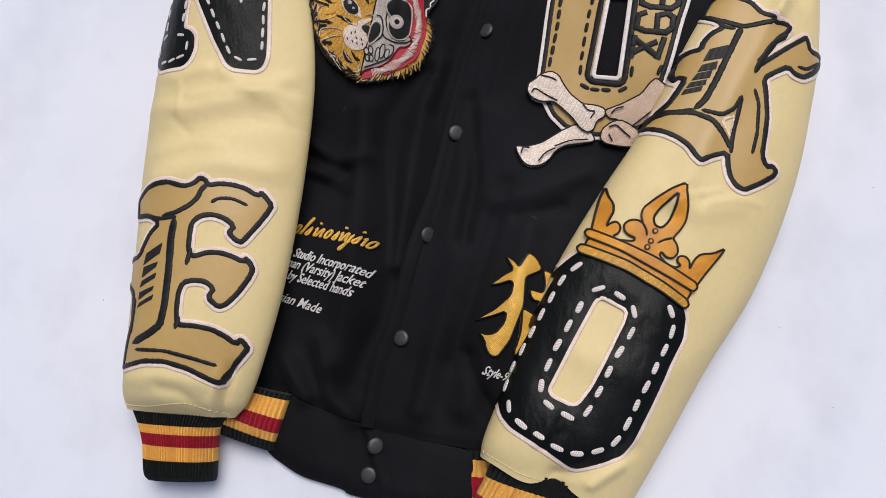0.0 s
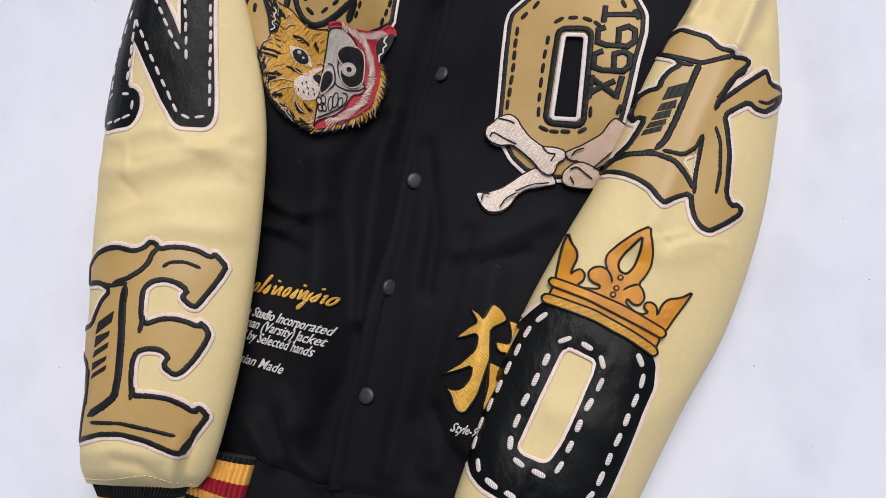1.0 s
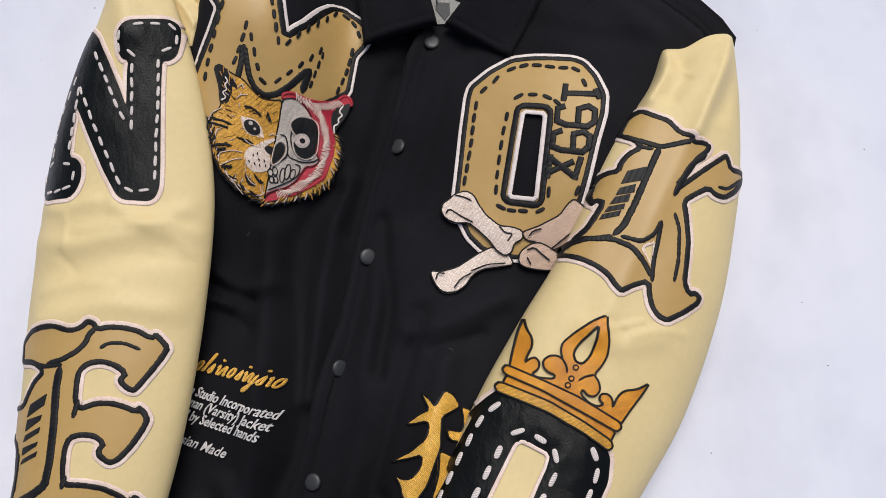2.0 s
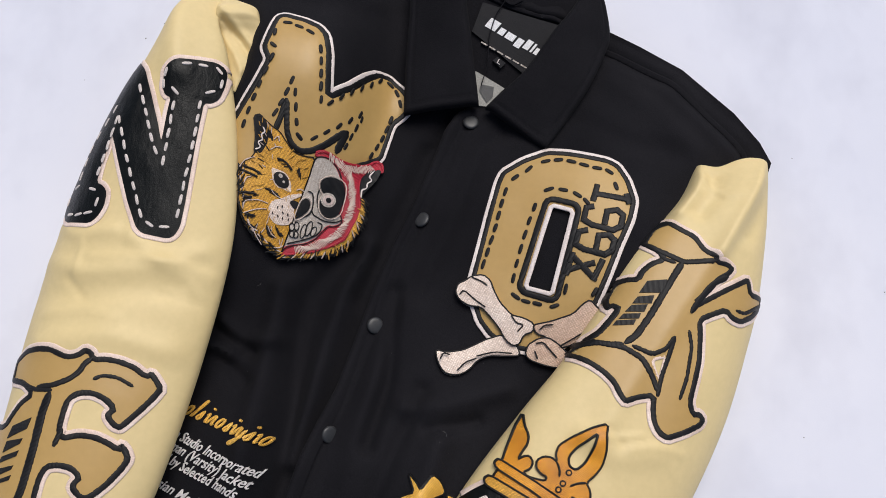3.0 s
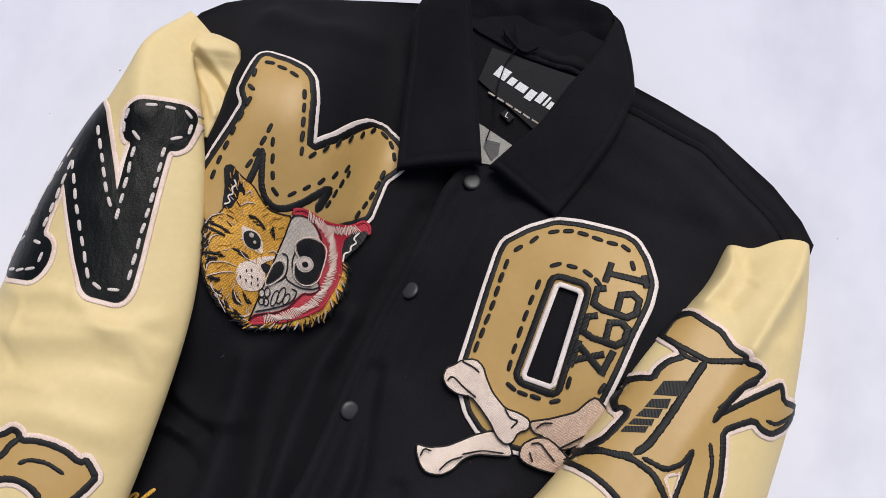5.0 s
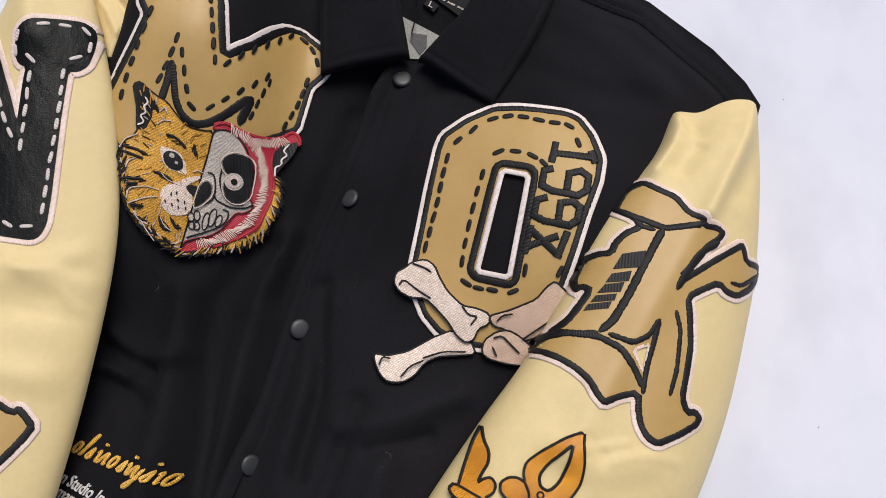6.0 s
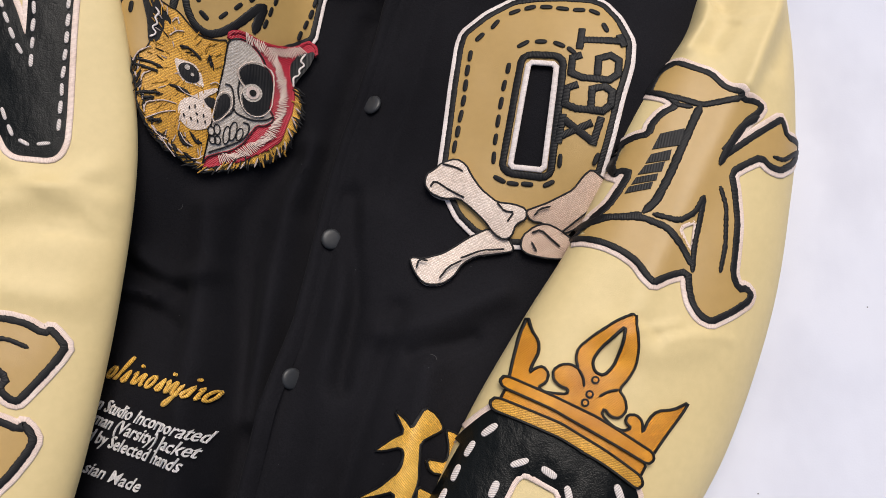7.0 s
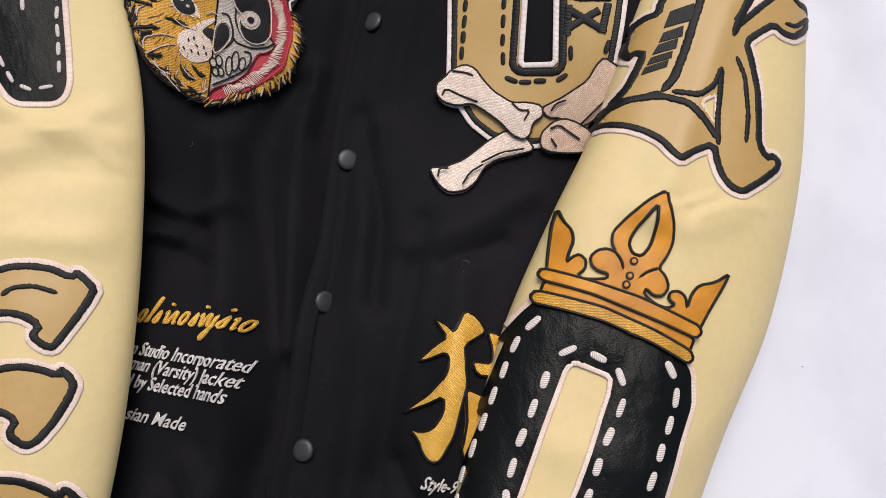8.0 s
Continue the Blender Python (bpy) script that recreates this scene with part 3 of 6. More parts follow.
# waistband: plain wool in front, striped rib at both sides
STRIPES = [("black", RIB_BLACK), ("yellow", RIB_YELLOW), ("red", RIB_RED), ("yellow", RIB_YELLOW), ("black", RIB_BLACK)]


def ribbed(rows, ribs, cuts, parent):
    """A ribbed knit tube with coloured bands, the first and last of them in the parent."""
    for i, (word, mat) in enumerate(STRIPES):
        v, f, u = loft(rows, 10, ribs * 6 + 1, amount=0, ribs=ribs, rib_depth=0.0042, s_range=(cuts[i], cuts[i + 1]), close_ends=True)
        mesh_object("stripe", v, f, mat, parent, word + " knit stripe", u)


def band_height(p):
    z = body_height(p)
    side = (p[:, 0] + 0.1225) * 0.962 + (p[:, 1] + 0.056) * 0.28
    z += 0.0070 * np.clip(side / 0.003, -0.3, 1) - 0.002 * np.exp(-(((side - 0.011) / 0.002) ** 2))
    return np.maximum(0.006, z * edge_round(p, HEM, 0.02) - 0.0030 * np.exp(-((seg_distance(p, SEAM) / 0.005) ** 2)))


band_loop = resampled(rounded([(-0.1985, -0.0255), *SEAM[2:5], (-0.022, -0.0775), (-0.0245, -0.1385), *HEM[6:1:-1], (-0.2170, -0.080), (-0.2085, -0.058)], True, 2, 0.006), 0.004)
waistband = mesh_object("waistband", *slab([band_loop], band_height, 0.0035, floor=0.003), WOOL, jacket, "plain black wool waistband front")
rib_left = new("side_rib")
rib_left.parent = jacket
ribbed([(-0.268, -0.011, -0.1885, -0.0290, 0.010, 0.029, 0.020), (-0.272, -0.034, -0.1985, -0.060, 0.010, 0.033, 0.020), (-0.276, -0.057, -0.2065, -0.080, 0.008, 0.020, 0.012)], 18, (0, 0.08, 0.34, 0.575, 0.76, 1), rib_left)
rib_right = new("side_rib")
rib_right.parent = jacket
ribbed([(-0.033, -0.0765, 0.100, -0.082, 0.018, 0.036, 0.028), (-0.033, -0.109, 0.099, -0.115, 0.018, 0.034, 0.026), (-0.035, -0.1385, 0.098, -0.146, 0.012, 0.022, 0.016)], 22, (0, 0.12, 0.34, 0.62, 0.84, 1), rib_right)

# cuffs
cuff_left = new("cuff")
cuff_left.parent = jacket
ribbed([(-0.333, -0.036, -0.240, -0.044, 0.030, 0.052, 0.036), (-0.3265, -0.054, -0.250, -0.058, 0.026, 0.050, 0.032), (-0.322, -0.071, -0.253, -0.075, 0.024, 0.048, 0.026), (-0.3205, -0.097, -0.2540, -0.0985, 0.022, 0.044, 0.024), (-0.3185, -0.1045, -0.2562, -0.1055, 0.018, 0.034, 0.020)],
       30, (0, 0.235, 0.355, 0.505, 0.625, 1), cuff_left)
cuff_right = new("cuff")
cuff_right.parent = jacket
ribbed([(-0.006, -0.083, 0.108, -0.110, 0.046, 0.070, 0.034), (-0.016, -0.105, 0.085, -0.137, 0.036, 0.062, 0.028), (-0.030, -0.130, 0.064, -0.160, 0.030, 0.056, 0.024), (-0.042, -0.158, 0.046, -0.186, 0.026, 0.050, 0.022)],
       24, (0, 0.20, 0.42, 0.66, 0.82, 1), cuff_right)


# collar: two leaves, the stand behind the neck, the inside of the back
def plate(rows, nrow, ncol, thick=0.0065, bulge=1.0, amount=0.001, hem="", above=None):
    """A folded leaf: rows of x, y, z of its outer edge and x, y, z of its rolled edge."""
    st = curve_points(rows, nrow)
    verts = []
    last = st[-1 if hem == "end" else 0]
    ends = [last[:3] + (last[3:] - last[:3]) * s for s in np.linspace(0, 1, 40)]
    for row in st:
        a, b = row[:3], row[3:]
        under = above(a[:2] + (b - a)[:2] * np.linspace(0, 1, ncol)[:, None]) if above else None
        for k in range(ncol):
            u = k / (ncol - 1)
            p = a + (b - a) * u
            z = a[2] + (b[2] - a[2]) * math.sin(u * math.pi / 2) ** bulge
            if above:
                z = max(z, under[k] + 0.0085)
            z -= 0.006 * max(0.0, (u - 0.90) / 0.10) ** 2
            d = min(u * np.linalg.norm(b - a), *(np.linalg.norm(p - e) for e in ends)) if hem else 1.0
            z -= 0.0028 * max(0.0, 1 - d / 0.0032) ** 2 + 0.0012 * math.exp(-(((d - 0.0062) / 0.0013) ** 2))
            verts.append((p[0], p[1], z + amount * noise.noise((p[0] * 40, p[1] * 40, 2.0))))
    n = len(verts)
    verts += [(x, y, z - thick) for x, y, z in verts]
    faces = []
    for r in range(nrow - 1):
        for k in range(ncol - 1):
            q = r * ncol + k
            faces.append((q, q + 1, q + ncol + 1, q + ncol))
    if len(faces):
        a, b, c = (np.array(verts[i]) for i in faces[len(faces) // 2][:3])
        if np.cross(b - a, c - a)[2] < 0:
            faces = [f[::-1] for f in faces]
    faces += [(b, a, a + n, b + n) for a, b in rim(faces)] + [tuple(i + n for i in f[::-1]) for f in faces]
    return verts, faces


mesh_object("collar_leaf", *plate([
    (-0.012, 0.590, 0.040, 0.000, 0.594, 0.062), (-0.030, 0.574, 0.038, -0.007, 0.577, 0.064), (-0.046, 0.553, 0.038, -0.001, 0.560, 0.064), (-0.043, 0.501, 0.037, 0.010, 0.512, 0.060),
    (-0.041, 0.458, 0.036, 0.0205, 0.468, 0.054), (-0.037, 0.409, 0.035, 0.031, 0.423, 0.046)], 110, 40, hem="end", above=body_height), WOOL, jacket, "black wool collar leaf folded down")
mesh_object("collar_leaf", *plate([
    (0.095, 0.386, 0.044, 0.0375, 0.4215, 0.046), (0.111, 0.414, 0.044, 0.052, 0.437, 0.052), (0.130, 0.452, 0.044, 0.070, 0.458, 0.057), (0.1425, 0.488, 0.044, 0.091, 0.496, 0.060),
    (0.145, 0.505, 0.044, 0.103, 0.514, 0.062), (0.1395, 0.530, 0.046, 0.111, 0.530, 0.063), (0.1325, 0.547, 0.050, 0.115, 0.543, 0.063), (0.1275, 0.556, 0.054, 0.118, 0.552, 0.062), (0.120, 0.5605, 0.058, 0.117, 0.558, 0.061)], 110, 40, hem="start", above=over_height), WOOL, jacket, "black wool collar leaf folded down")
COLLAR_TOP = [(-0.018, 0.582, 0.056), (0.006, 0.594, 0.061), (0.034, 0.594, 0.063), (0.062, 0.5805, 0.062), (0.089, 0.5695, 0.061), (0.110, 0.5635, 0.059), (0.120, 0.557, 0.056)]
NECK_SEAM = [(-0.006, 0.545, 0.051), (0.007, 0.535, 0.050), (0.029, 0.527, 0.049), (0.052, 0.5195, 0.048), (0.077, 0.515, 0.047), (0.097, 0.512, 0.046), (0.108, 0.510, 0.046)]
stand = mesh_object("collar_stand", *plate([(*a, *b) for a, b in zip(COLLAR_TOP, NECK_SEAM)], 60, 30, bulge=0.8, amount=0.010), WOOL, jacket, "black wool collar back seen from inside")
mesh_object("collar_back", *plate([(x + (x - 0.05) * 0.05, y + 0.004, 0.010, x, y, z) for x, y, z in COLLAR_TOP], 60, 12), WOOL, jacket, "outside of the collar behind the neck")
inner_loop = resampled([(0.010, 0.426), (0.048, 0.414), (0.115, 0.470), (0.125, 0.540), (0.060, 0.575), (-0.012, 0.575), (-0.008, 0.500)], 0.008)
inner_back = mesh_object("inner_back", *slab([inner_loop], lambda p: np.clip(0.034 + 0.25 * (p[:, 1] - 0.469), 0.012, 0.050) + crumple(p, 18, 0.002), 0.008, floor=0.003), WOOL, jacket, "inside of the jacket back")

# ---- applied pieces: outlines traced in the camera's view, in millimetres from each piece's own origin on the jacket ----
E_AT = (-0.2677, 0.0825)
E_OUT = [
    [(-53.8, 62.3), (-40.4, 71.9), (-27, 75), (-16.3, 75.3), (-2.1, 70.5), (6.1, 72.4), (12, 77.8), (18, 75.8), (20.6, 70.8), (28.3, 72.4), (40.1, 71.6), (51.6, 68.5), (60.2, 62.8), (63.8, 65.5), (67.8, 61.7), (73.6, 53.5), (69.5, 45.3), (62.2, 34.7), (52.7, 22.5), (49, 18.5), (43.6, 19.9), (37.8, 25.7), (37.3, 29.6), (40.5, 33.6)],
]
E_OUT += [
    [(34.1, 38.9), (24.7, 42.2), (15, 41.2), (8.6, 36.3), (7.1, 28.5), (6.2, 14.7), (8.7, 8.8), (20.9, 12.7), (32.6, 12.3), (42.6, 9), (49.7, 5.2), (52, 8.2), (56.4, 3.8), (59.3, -3.1), (55.6, -11.6), (47.2, -24.5), (38.3, -34), (33.2, -36.4), (28.7, -35.9), (21.5, -29), (22.2, -24.1), (25.1, -20.2), (19.1, -15.3), (9.5, -14.3), (2, -16.2), (-1.2, -23.6)],
]
E_OUT += [
    [(-2.6, -38.4), (-2, -48.8), (12.2, -49.8), (26.1, -52.8), (37.5, -58.9), (43.9, -64.5), (47.2, -61), (51.1, -63.6), (54.6, -70.3), (48, -79.2), (38.1, -91.7), (31.4, -101.3), (20.4, -96.9), (4.6, -88.6), (-15.2, -82.6), (-33.8, -82.3), (-62.1, -88.2)],
    [(-58.4, -69.8), (-50.6, -45), (-50.9, -22.5), (-68.5, -9.5), (-68, 9), (-45.4, 11.2), (-40.4, 20.6), (-34.4, 30.4), (-25.6, 37.7), (-36.3, 43.9), (-52.7, 45.2)],
]
E_STROKES = [
    [(19.2, 70.8), (13.4, 64.9), (11.5, 58.9), (4.5, 52.1), (-8.2, 45.8), (-20.8, 43.5)],
    [(-38.5, 45.4), (-22.4, 41.1), (-7.1, 42.3)],
    [(-8.6, 40.9), (-11.1, 25.1), (-12.2, -4.4), (-14.9, -33.5), (-18.6, -50.3), (-28.5, -57.3), (-46.2, -65.5)],
    [(22.8, 54), (28.9, 58), (40.6, 57.8), (52.9, 52.2)],
    [(-43, -70.9), (-14.7, -72.1), (9.9, -78.6), (29.3, -84.9)],
    [(7.2, 14.7), (3.2, 0.4)],
    [(-1.8, -43.3), (-5.2, -53.7)],
    [(-46.4, -26.5), (-46.7, -35), (-50.6, -57.5)],
]
E_BARS = [
    [(-34.8, 11.6), (-19, 19.8), (-21.1, 10.9), (-37.6, 1.7)],
    [(-37, -0.3), (-22.8, 3.5), (-24.4, -0.9), (-38.7, -9.2)],
    [(-38.2, -12.2), (-23.9, -5.8), (-25.1, -10.3), (-40.5, -17.6)],
    [(-40.6, -22.1), (-25.7, -17.2), (-26.9, -20.6), (-41.3, -28)],
    [(-40.3, -31), (-25.9, -24.6), (-27, -28.5), (-42.7, -35)],
]
N_AT = (-0.249, 0.339)
N_OUT = [
    [(14.9, 50), (14.6, 57.5), (18.4, 63.4), (23.2, 67.3), (38.9, 71.4), (52.7, 73.3), (58.8, 70.6), (61.3, 65.2), (61.5, 53), (59.5, 41.6), (54.6, 36.4), (48.9, 35.2), (48.4, 23.9), (47.6, -1.4), (47.2, -30.2), (47, -52.5), (46.2, -71.1), (43.3, -79.1), (38.7, -82.8), (26, -82.2), (17.9, -81.8), (12.3, -77.6), (1.1, -56), (-8.8, -31.6)],
    [(-17.3, -10.7), (-23.4, 1.3), (-24.9, -11.2), (-28.3, -27.4), (-29.3, -41.9), (-21.9, -44.7), (-17.8, -50.6), (-18.1, -61.9), (-22.4, -71.6), (-28.6, -77.4), (-54.2, -76.1)],
]
N_OUT += [
    [(-71.6, -56.4), (-64.3, -44.2), (-63, -31), (-64.7, -7.4), (-60.6, 17.6), (-53.1, 38.5), (-42.5, 64.5), (-31.9, 87.4), (-4.2, 58.3), (4.9, 38.5), (15.2, 13), (20.8, -3.4), (21.2, 7), (21.7, 24.2), (22.8, 34.8), (17.7, 36.5), (15, 42.6)],
]
N_STITCH = [
    [(16.3, 40.7), (15.4, 50), (18.7, 60.2)],
    [(25.2, 63), (36.4, 66.6), (52.1, 67.9), (57.5, 65.3), (58.9, 53), (54.6, 46.9), (46.3, 43.2)],
    [(45.8, 38.7), (45.9, 4.7), (44.1, -27.1), (42.6, -66.9)],
    [(40.2, -73.4), (23.7, -74.4), (14.7, -67.7), (-2.4, -26.1), (-13.6, 3.4), (-20, 18.1)],
    [(-6.5, 46), (3, 24.3), (14, -4.9), (20.2, -16.6)],
    [(24.6, -25.1), (25.3, -8.4), (25.5, 11.5), (26, 34)],
    [(27.3, 39), (23.7, 42.7)],
    [(-19.4, 18), (-23.8, -11.3), (-29.2, -38)],
    [(-21.8, 28.7), (-32.1, 11.4), (-44.1, -5.9), (-48.9, -40.8)],
]
N_STITCH += [
    [(-51.9, -45), (-47, -44.1)],
    [(-33.9, -47.5), (-27.9, -48.3)],
    [(-23.7, -53.8), (-25, -64.1)],
    [(-26.1, -67.5), (-41.3, -70.3), (-54.2, -69.2)],
    [(-57.4, -61.8), (-58.2, -50.6)],
]
M_AT = (-0.1172, 0.4135)
M_OUT = [
    [(-37.5, 9.8), (-43.3, 20.2), (-42, 29.7), (-39.7, 45.4), (-37.7, 54.7), (-31.8, 57.8), (-14.2, 54.5), (1.3, 48.8), (8.6, 41.2), (13.1, 24.7), (15.2, 2), (16.2, -10.7), (30.4, 4.8), (42.2, 24.1), (49.9, 33.1), (60.2, 34.5), (76.6, 24.4), (87.2, 11.3), (81.1, -1.4), (71, -11.8), (64, -46.8)],
    [(37.5, -65.6), (13.2, -77.5), (-19.9, -89.1), (-53.6, -85), (-65, -65.6), (-63.2, -46.3), (-54.7, -28.3), (-44.7, -7.5)],
]
M_STROKES = [
    [(-16.9, -20.3), (-16.2, -32), (-15.2, -46.3), (-11.1, -55.3), (-3, -60.5), (6.7, -58.1), (16.5, -51), (31.4, -34.4)],
    [(-16.9, -20.3), (-20.9, -35.5), (-26.1, -49.7)],
    [(31.4, -34.4), (24.5, -55.6)],
]
M_STITCH = [
    [(-52.2, -52), (-48.3, -34.3), (-41.8, -12.9), (-36, 4), (-32, 17.1)],
    [(-32.4, 21.1), (-35.9, 23.4)],
    [(-35.5, 29.2), (-35, 40.8)],
    [(-32.2, 45.5), (-25.6, 46.4), (-10.4, 41.6), (-0.5, 36.6)],
    [(4, 29.6), (7.3, 11.3), (8.5, -3.8), (10.5, -21.5)],
    [(13.2, -20.7), (24.6, -8.3), (42.2, 14.2), (53.1, 28.1), (64.1, 25.5), (71.5, 17.6), (76.6, 4.6)],
    [(69, -2.8), (63.1, -22.1), (56.7, -37.5), (50.4, -51.3)],
    [(-28.1, -37.6), (-18.1, -17.4), (-12.2, -1)],
    [(-10.9, -9), (-9.1, -25.6), (-6.2, -47.7), (0.5, -51.6)],
]
M_STITCH += [
    [(2.9, -50.9), (12.7, -43.9), (29.3, -28.9), (42.5, -10.9)],
    [(42, -14.4), (34.4, -37.8), (30, -51.8)],
]
O_AT = (0.105, 0.305)
O_OUT = [
    [(-48.8, 47.7), (-45.3, 57.3), (-28.2, 69.2), (-7.5, 78.1), (8.5, 77.7), (44.8, 72.2), (53.7, 67.8), (62.2, 54.5), (68.7, 35.2), (66, 17.5), (57.6, -6.7), (50.1, -34), (43.2, -56.8), (32.1, -79.8), (17.3, -95.1), (-1.8, -101.1), (-21.5, -99.6), (-41.3, -92.1), (-52.9, -79.5), (-59.9, -63.3), (-63.5, -46.6), (-58.9, -17.4), (-53.9, 16.8)],
]
O_RINGW = [
    [(0, 25.6), (17.8, 20.5), (6.8, -51.5), (-15.7, -47.2)],
]
O_RINGB = [
    [(-4.9, 29.3), (0.1, 31.7), (18.8, 27), (22.2, 21.9), (11.3, -53.5), (6.3, -56.4), (-16.2, -51.7), (-21.2, -46.6)],
]
O_STITCH = [
    [(-54.9, -35.1), (-50.9, -17.6), (-46.4, 3.4), (-42.3, 31.1), (-39.3, 43.3)],
    [(-36.8, 48.8), (-29.7, 54.3)],
    [(-25.7, 56.7), (-18.7, 62.7)],
    [(-13.6, 65.7), (-3.6, 69.1), (8.4, 69.3), (32.2, 62.4), (41.1, 61.7)],
    [(43.5, 61.1), (47.9, 57.9)],
    [(49.3, 51.5), (54, 40)],
    [(-27.2, -46.5), (-25.8, -33.1), (-21.3, -6.9), (-16.9, 14.1), (-12.4, 30.1)],
    [(-9.3, 38.2), (1.1, 41.9), (16, 37.9), (25.8, 32.4)],
    [(26.3, 31.4), (29.7, 27.7)],
    [(-27.2, -52.5), (-20.2, -57.6), (-10.6, -59.7), (0.4, -60.3)],
    [(4.9, -62.3), (14.8, -59)],
    [(16.7, -51.1), (18.1, -41.4)],
]
O_STITCH += [
    [(39.5, -49.4), (42.4, -43.6)],
]
YEAR_AT = (0.144, 0.308)
YEAR_LINES = [
    [(-2.7, 43.1), (-5.9, 27.2)],
    [(-3.8, 34.3), (21.8, 31.3)],
    [(21.4, 36.4), (24.2, 27.2)],
    [(-4.4, 22.6), (-10.8, 21.2), (-12.4, 10.2), (-5, 6), (12.2, 2.7), (18.1, 6.6), (19.6, 16.6), (14.3, 20.7), (6.4, 18.8), (4.8, 6.8)],
    [(-8, 1.6), (-15.3, -0.2), (-17.3, -11.1), (-9.9, -15.2), (6.9, -18.4), (12.3, -14.6), (13.7, -5.8), (9.3, -1.7), (0.9, -2.6), (-0.5, -15.3)],
    [(-20.1, -32.6), (0.1, -25.6)],
    [(-18.2, -21.9), (-0.7, -37.8)],
    [(-20.6, -27.7), (-22.5, -37.5)],
    [(-18.7, -17.9), (-20.6, -27.2)],
    [(6, -22.3), (-0.2, -40.3)],
]
BONE_AT = (0.08, 0.218)
BONE_A = [
    [(-50.1, 29.9), (-48.6, 37.5), (-42.5, 40.9), (-37.5, 45.4), (-27.4, 47.8), (-20.3, 43.2), (-16.8, 35.1), (-10.7, 25.1), (-0.1, 15.5), (11.4, 13.9), (19.5, 10.4), (19.5, 3.4), (12, -0), (9, -8.1), (3.5, -10.6), (-3.1, -6.6), (-9.7, 3.5), (-18.8, 13.1), (-26.4, 19.6), (-37.5, 19.2), (-46.1, 23.3)],
]
BONE_B = [
    [(-62.1, -22.1), (-53.1, -23.6), (-39, -19.9), (-20.3, -8.1), (-6.7, -2), (6.5, -9.1), (10.6, -18.1), (-0.6, -20.1), (-16.3, -21.8), (-25.9, -26.9), (-33, -36.7), (-41, -41.8), (-51, -41.9), (-56.5, -37.4), (-60.6, -29.2)],
]
BONE_C = [
    [(18.5, 8.9), (34, 13.8), (50.9, 21.5), (57.7, 30.3), (63.1, 34.1), (68.7, 29.2), (75.8, 22.8), (65.2, 3.7), (48.3, -6.1), (38.3, -8.1), (30.6, 0.4), (22.1, 1.9)],
]
BONE_D = [
    [(14.6, -16.6), (16.1, -8.1), (24.6, -1.6), (32.7, -0.1), (40.8, -4.1), (52.4, -13.6), (56.6, -23.1), (41, -24.6), (30.3, -23.6), (19.2, -21.1)],
]
BONE_LINES = [
    [(-46.1, 27.8), (-43, 32.4), (-32.9, 25.2), (-22.3, 19.6)],
    [(-0.1, 15.5), (4.9, 9), (11.5, 8.5), (6.4, 2)],
    [(-37, 44.4), (-27.4, 41.3), (-22.3, 38.2)],
    [(-27.9, -24.4), (-12.2, -18.2), (3.5, -17.1)],
    [(-57.6, -31.3), (-55.6, -25.1), (-49.5, -26.1)],
    [(-42.5, -38.8), (-36.5, -30.6), (-26.9, -25.9)],
    [(24.6, 5.4), (28.5, 9.9), (36, 11.3)],
    [(22.6, -6.1), (28.7, -4.1), (34.8, -10.1), (40.9, -15.6)],
    [(25.3, -19.1), (22.2, -12.1)],
    [(42.3, -6.1), (55.7, 3.8), (61.1, 7.7)],
]
K_AT = (0.2, 0.237)
K_OUT = [
    [(-18.6, 64.9), (-10.7, 79.8), (-4.2, 84.2), (2.6, 85.9), (11.2, 79.7), (23, 74), (31.5, 62), (40.7, 58.7), (40.2, 54.2), (50.1, 54.1), (55.9, 49.9), (51.7, 43.7), (42.9, 37.9), (36.3, 28.3), (25.1, 16.6), (46.1, 30.6), (69.4, 45.3), (72.4, 41.2), (74.2, 33.5), (91.6, 34.4), (94.2, 30.5), (77.6, 13.1), (65.5, 6.1), (55.8, 7.6)],
]
K_OUT += [
    [(50, 12.9), (38.6, 7.5), (29.3, 2.3), (30.5, -8.1), (30.8, -29.9), (28.4, -44.9), (25, -63), (27.7, -70.9), (33.4, -70.3), (38.1, -74.8), (35.5, -80.8), (22.2, -88.5), (6.7, -95.2), (-1.1, -91.3), (-6.3, -82.9), (-7.9, -72.5), (-7.5, -63.5), (-18.5, -66), (-29.5, -71), (-34, -66), (-38.9, -56.4), (-46.8, -49.3), (-57.1, -43)],
]
K_OUT += [
    [(-68.4, -38.6), (-76.5, -36.9), (-68.9, -26.9), (-62.3, -24.5), (-60.3, -21.5), (-51.8, -15.1), (-44.4, -5.1), (-37.9, 4.9), (-40.8, 6.5), (-45.3, 3.6), (-46.8, 12.7), (-40.4, 28.1), (-37.2, 30.2), (-29.7, 32.7), (-22.9, 32.9), (-20.4, 39.4), (-13.5, 46.8), (-3.7, 51.4), (-9, 57.3), (-15.7, 61.2)],
]
K_HOLE = [
    [(-10, -34), (1.5, -29.5), (-2.5, -50.5), (-7, -42)],
]
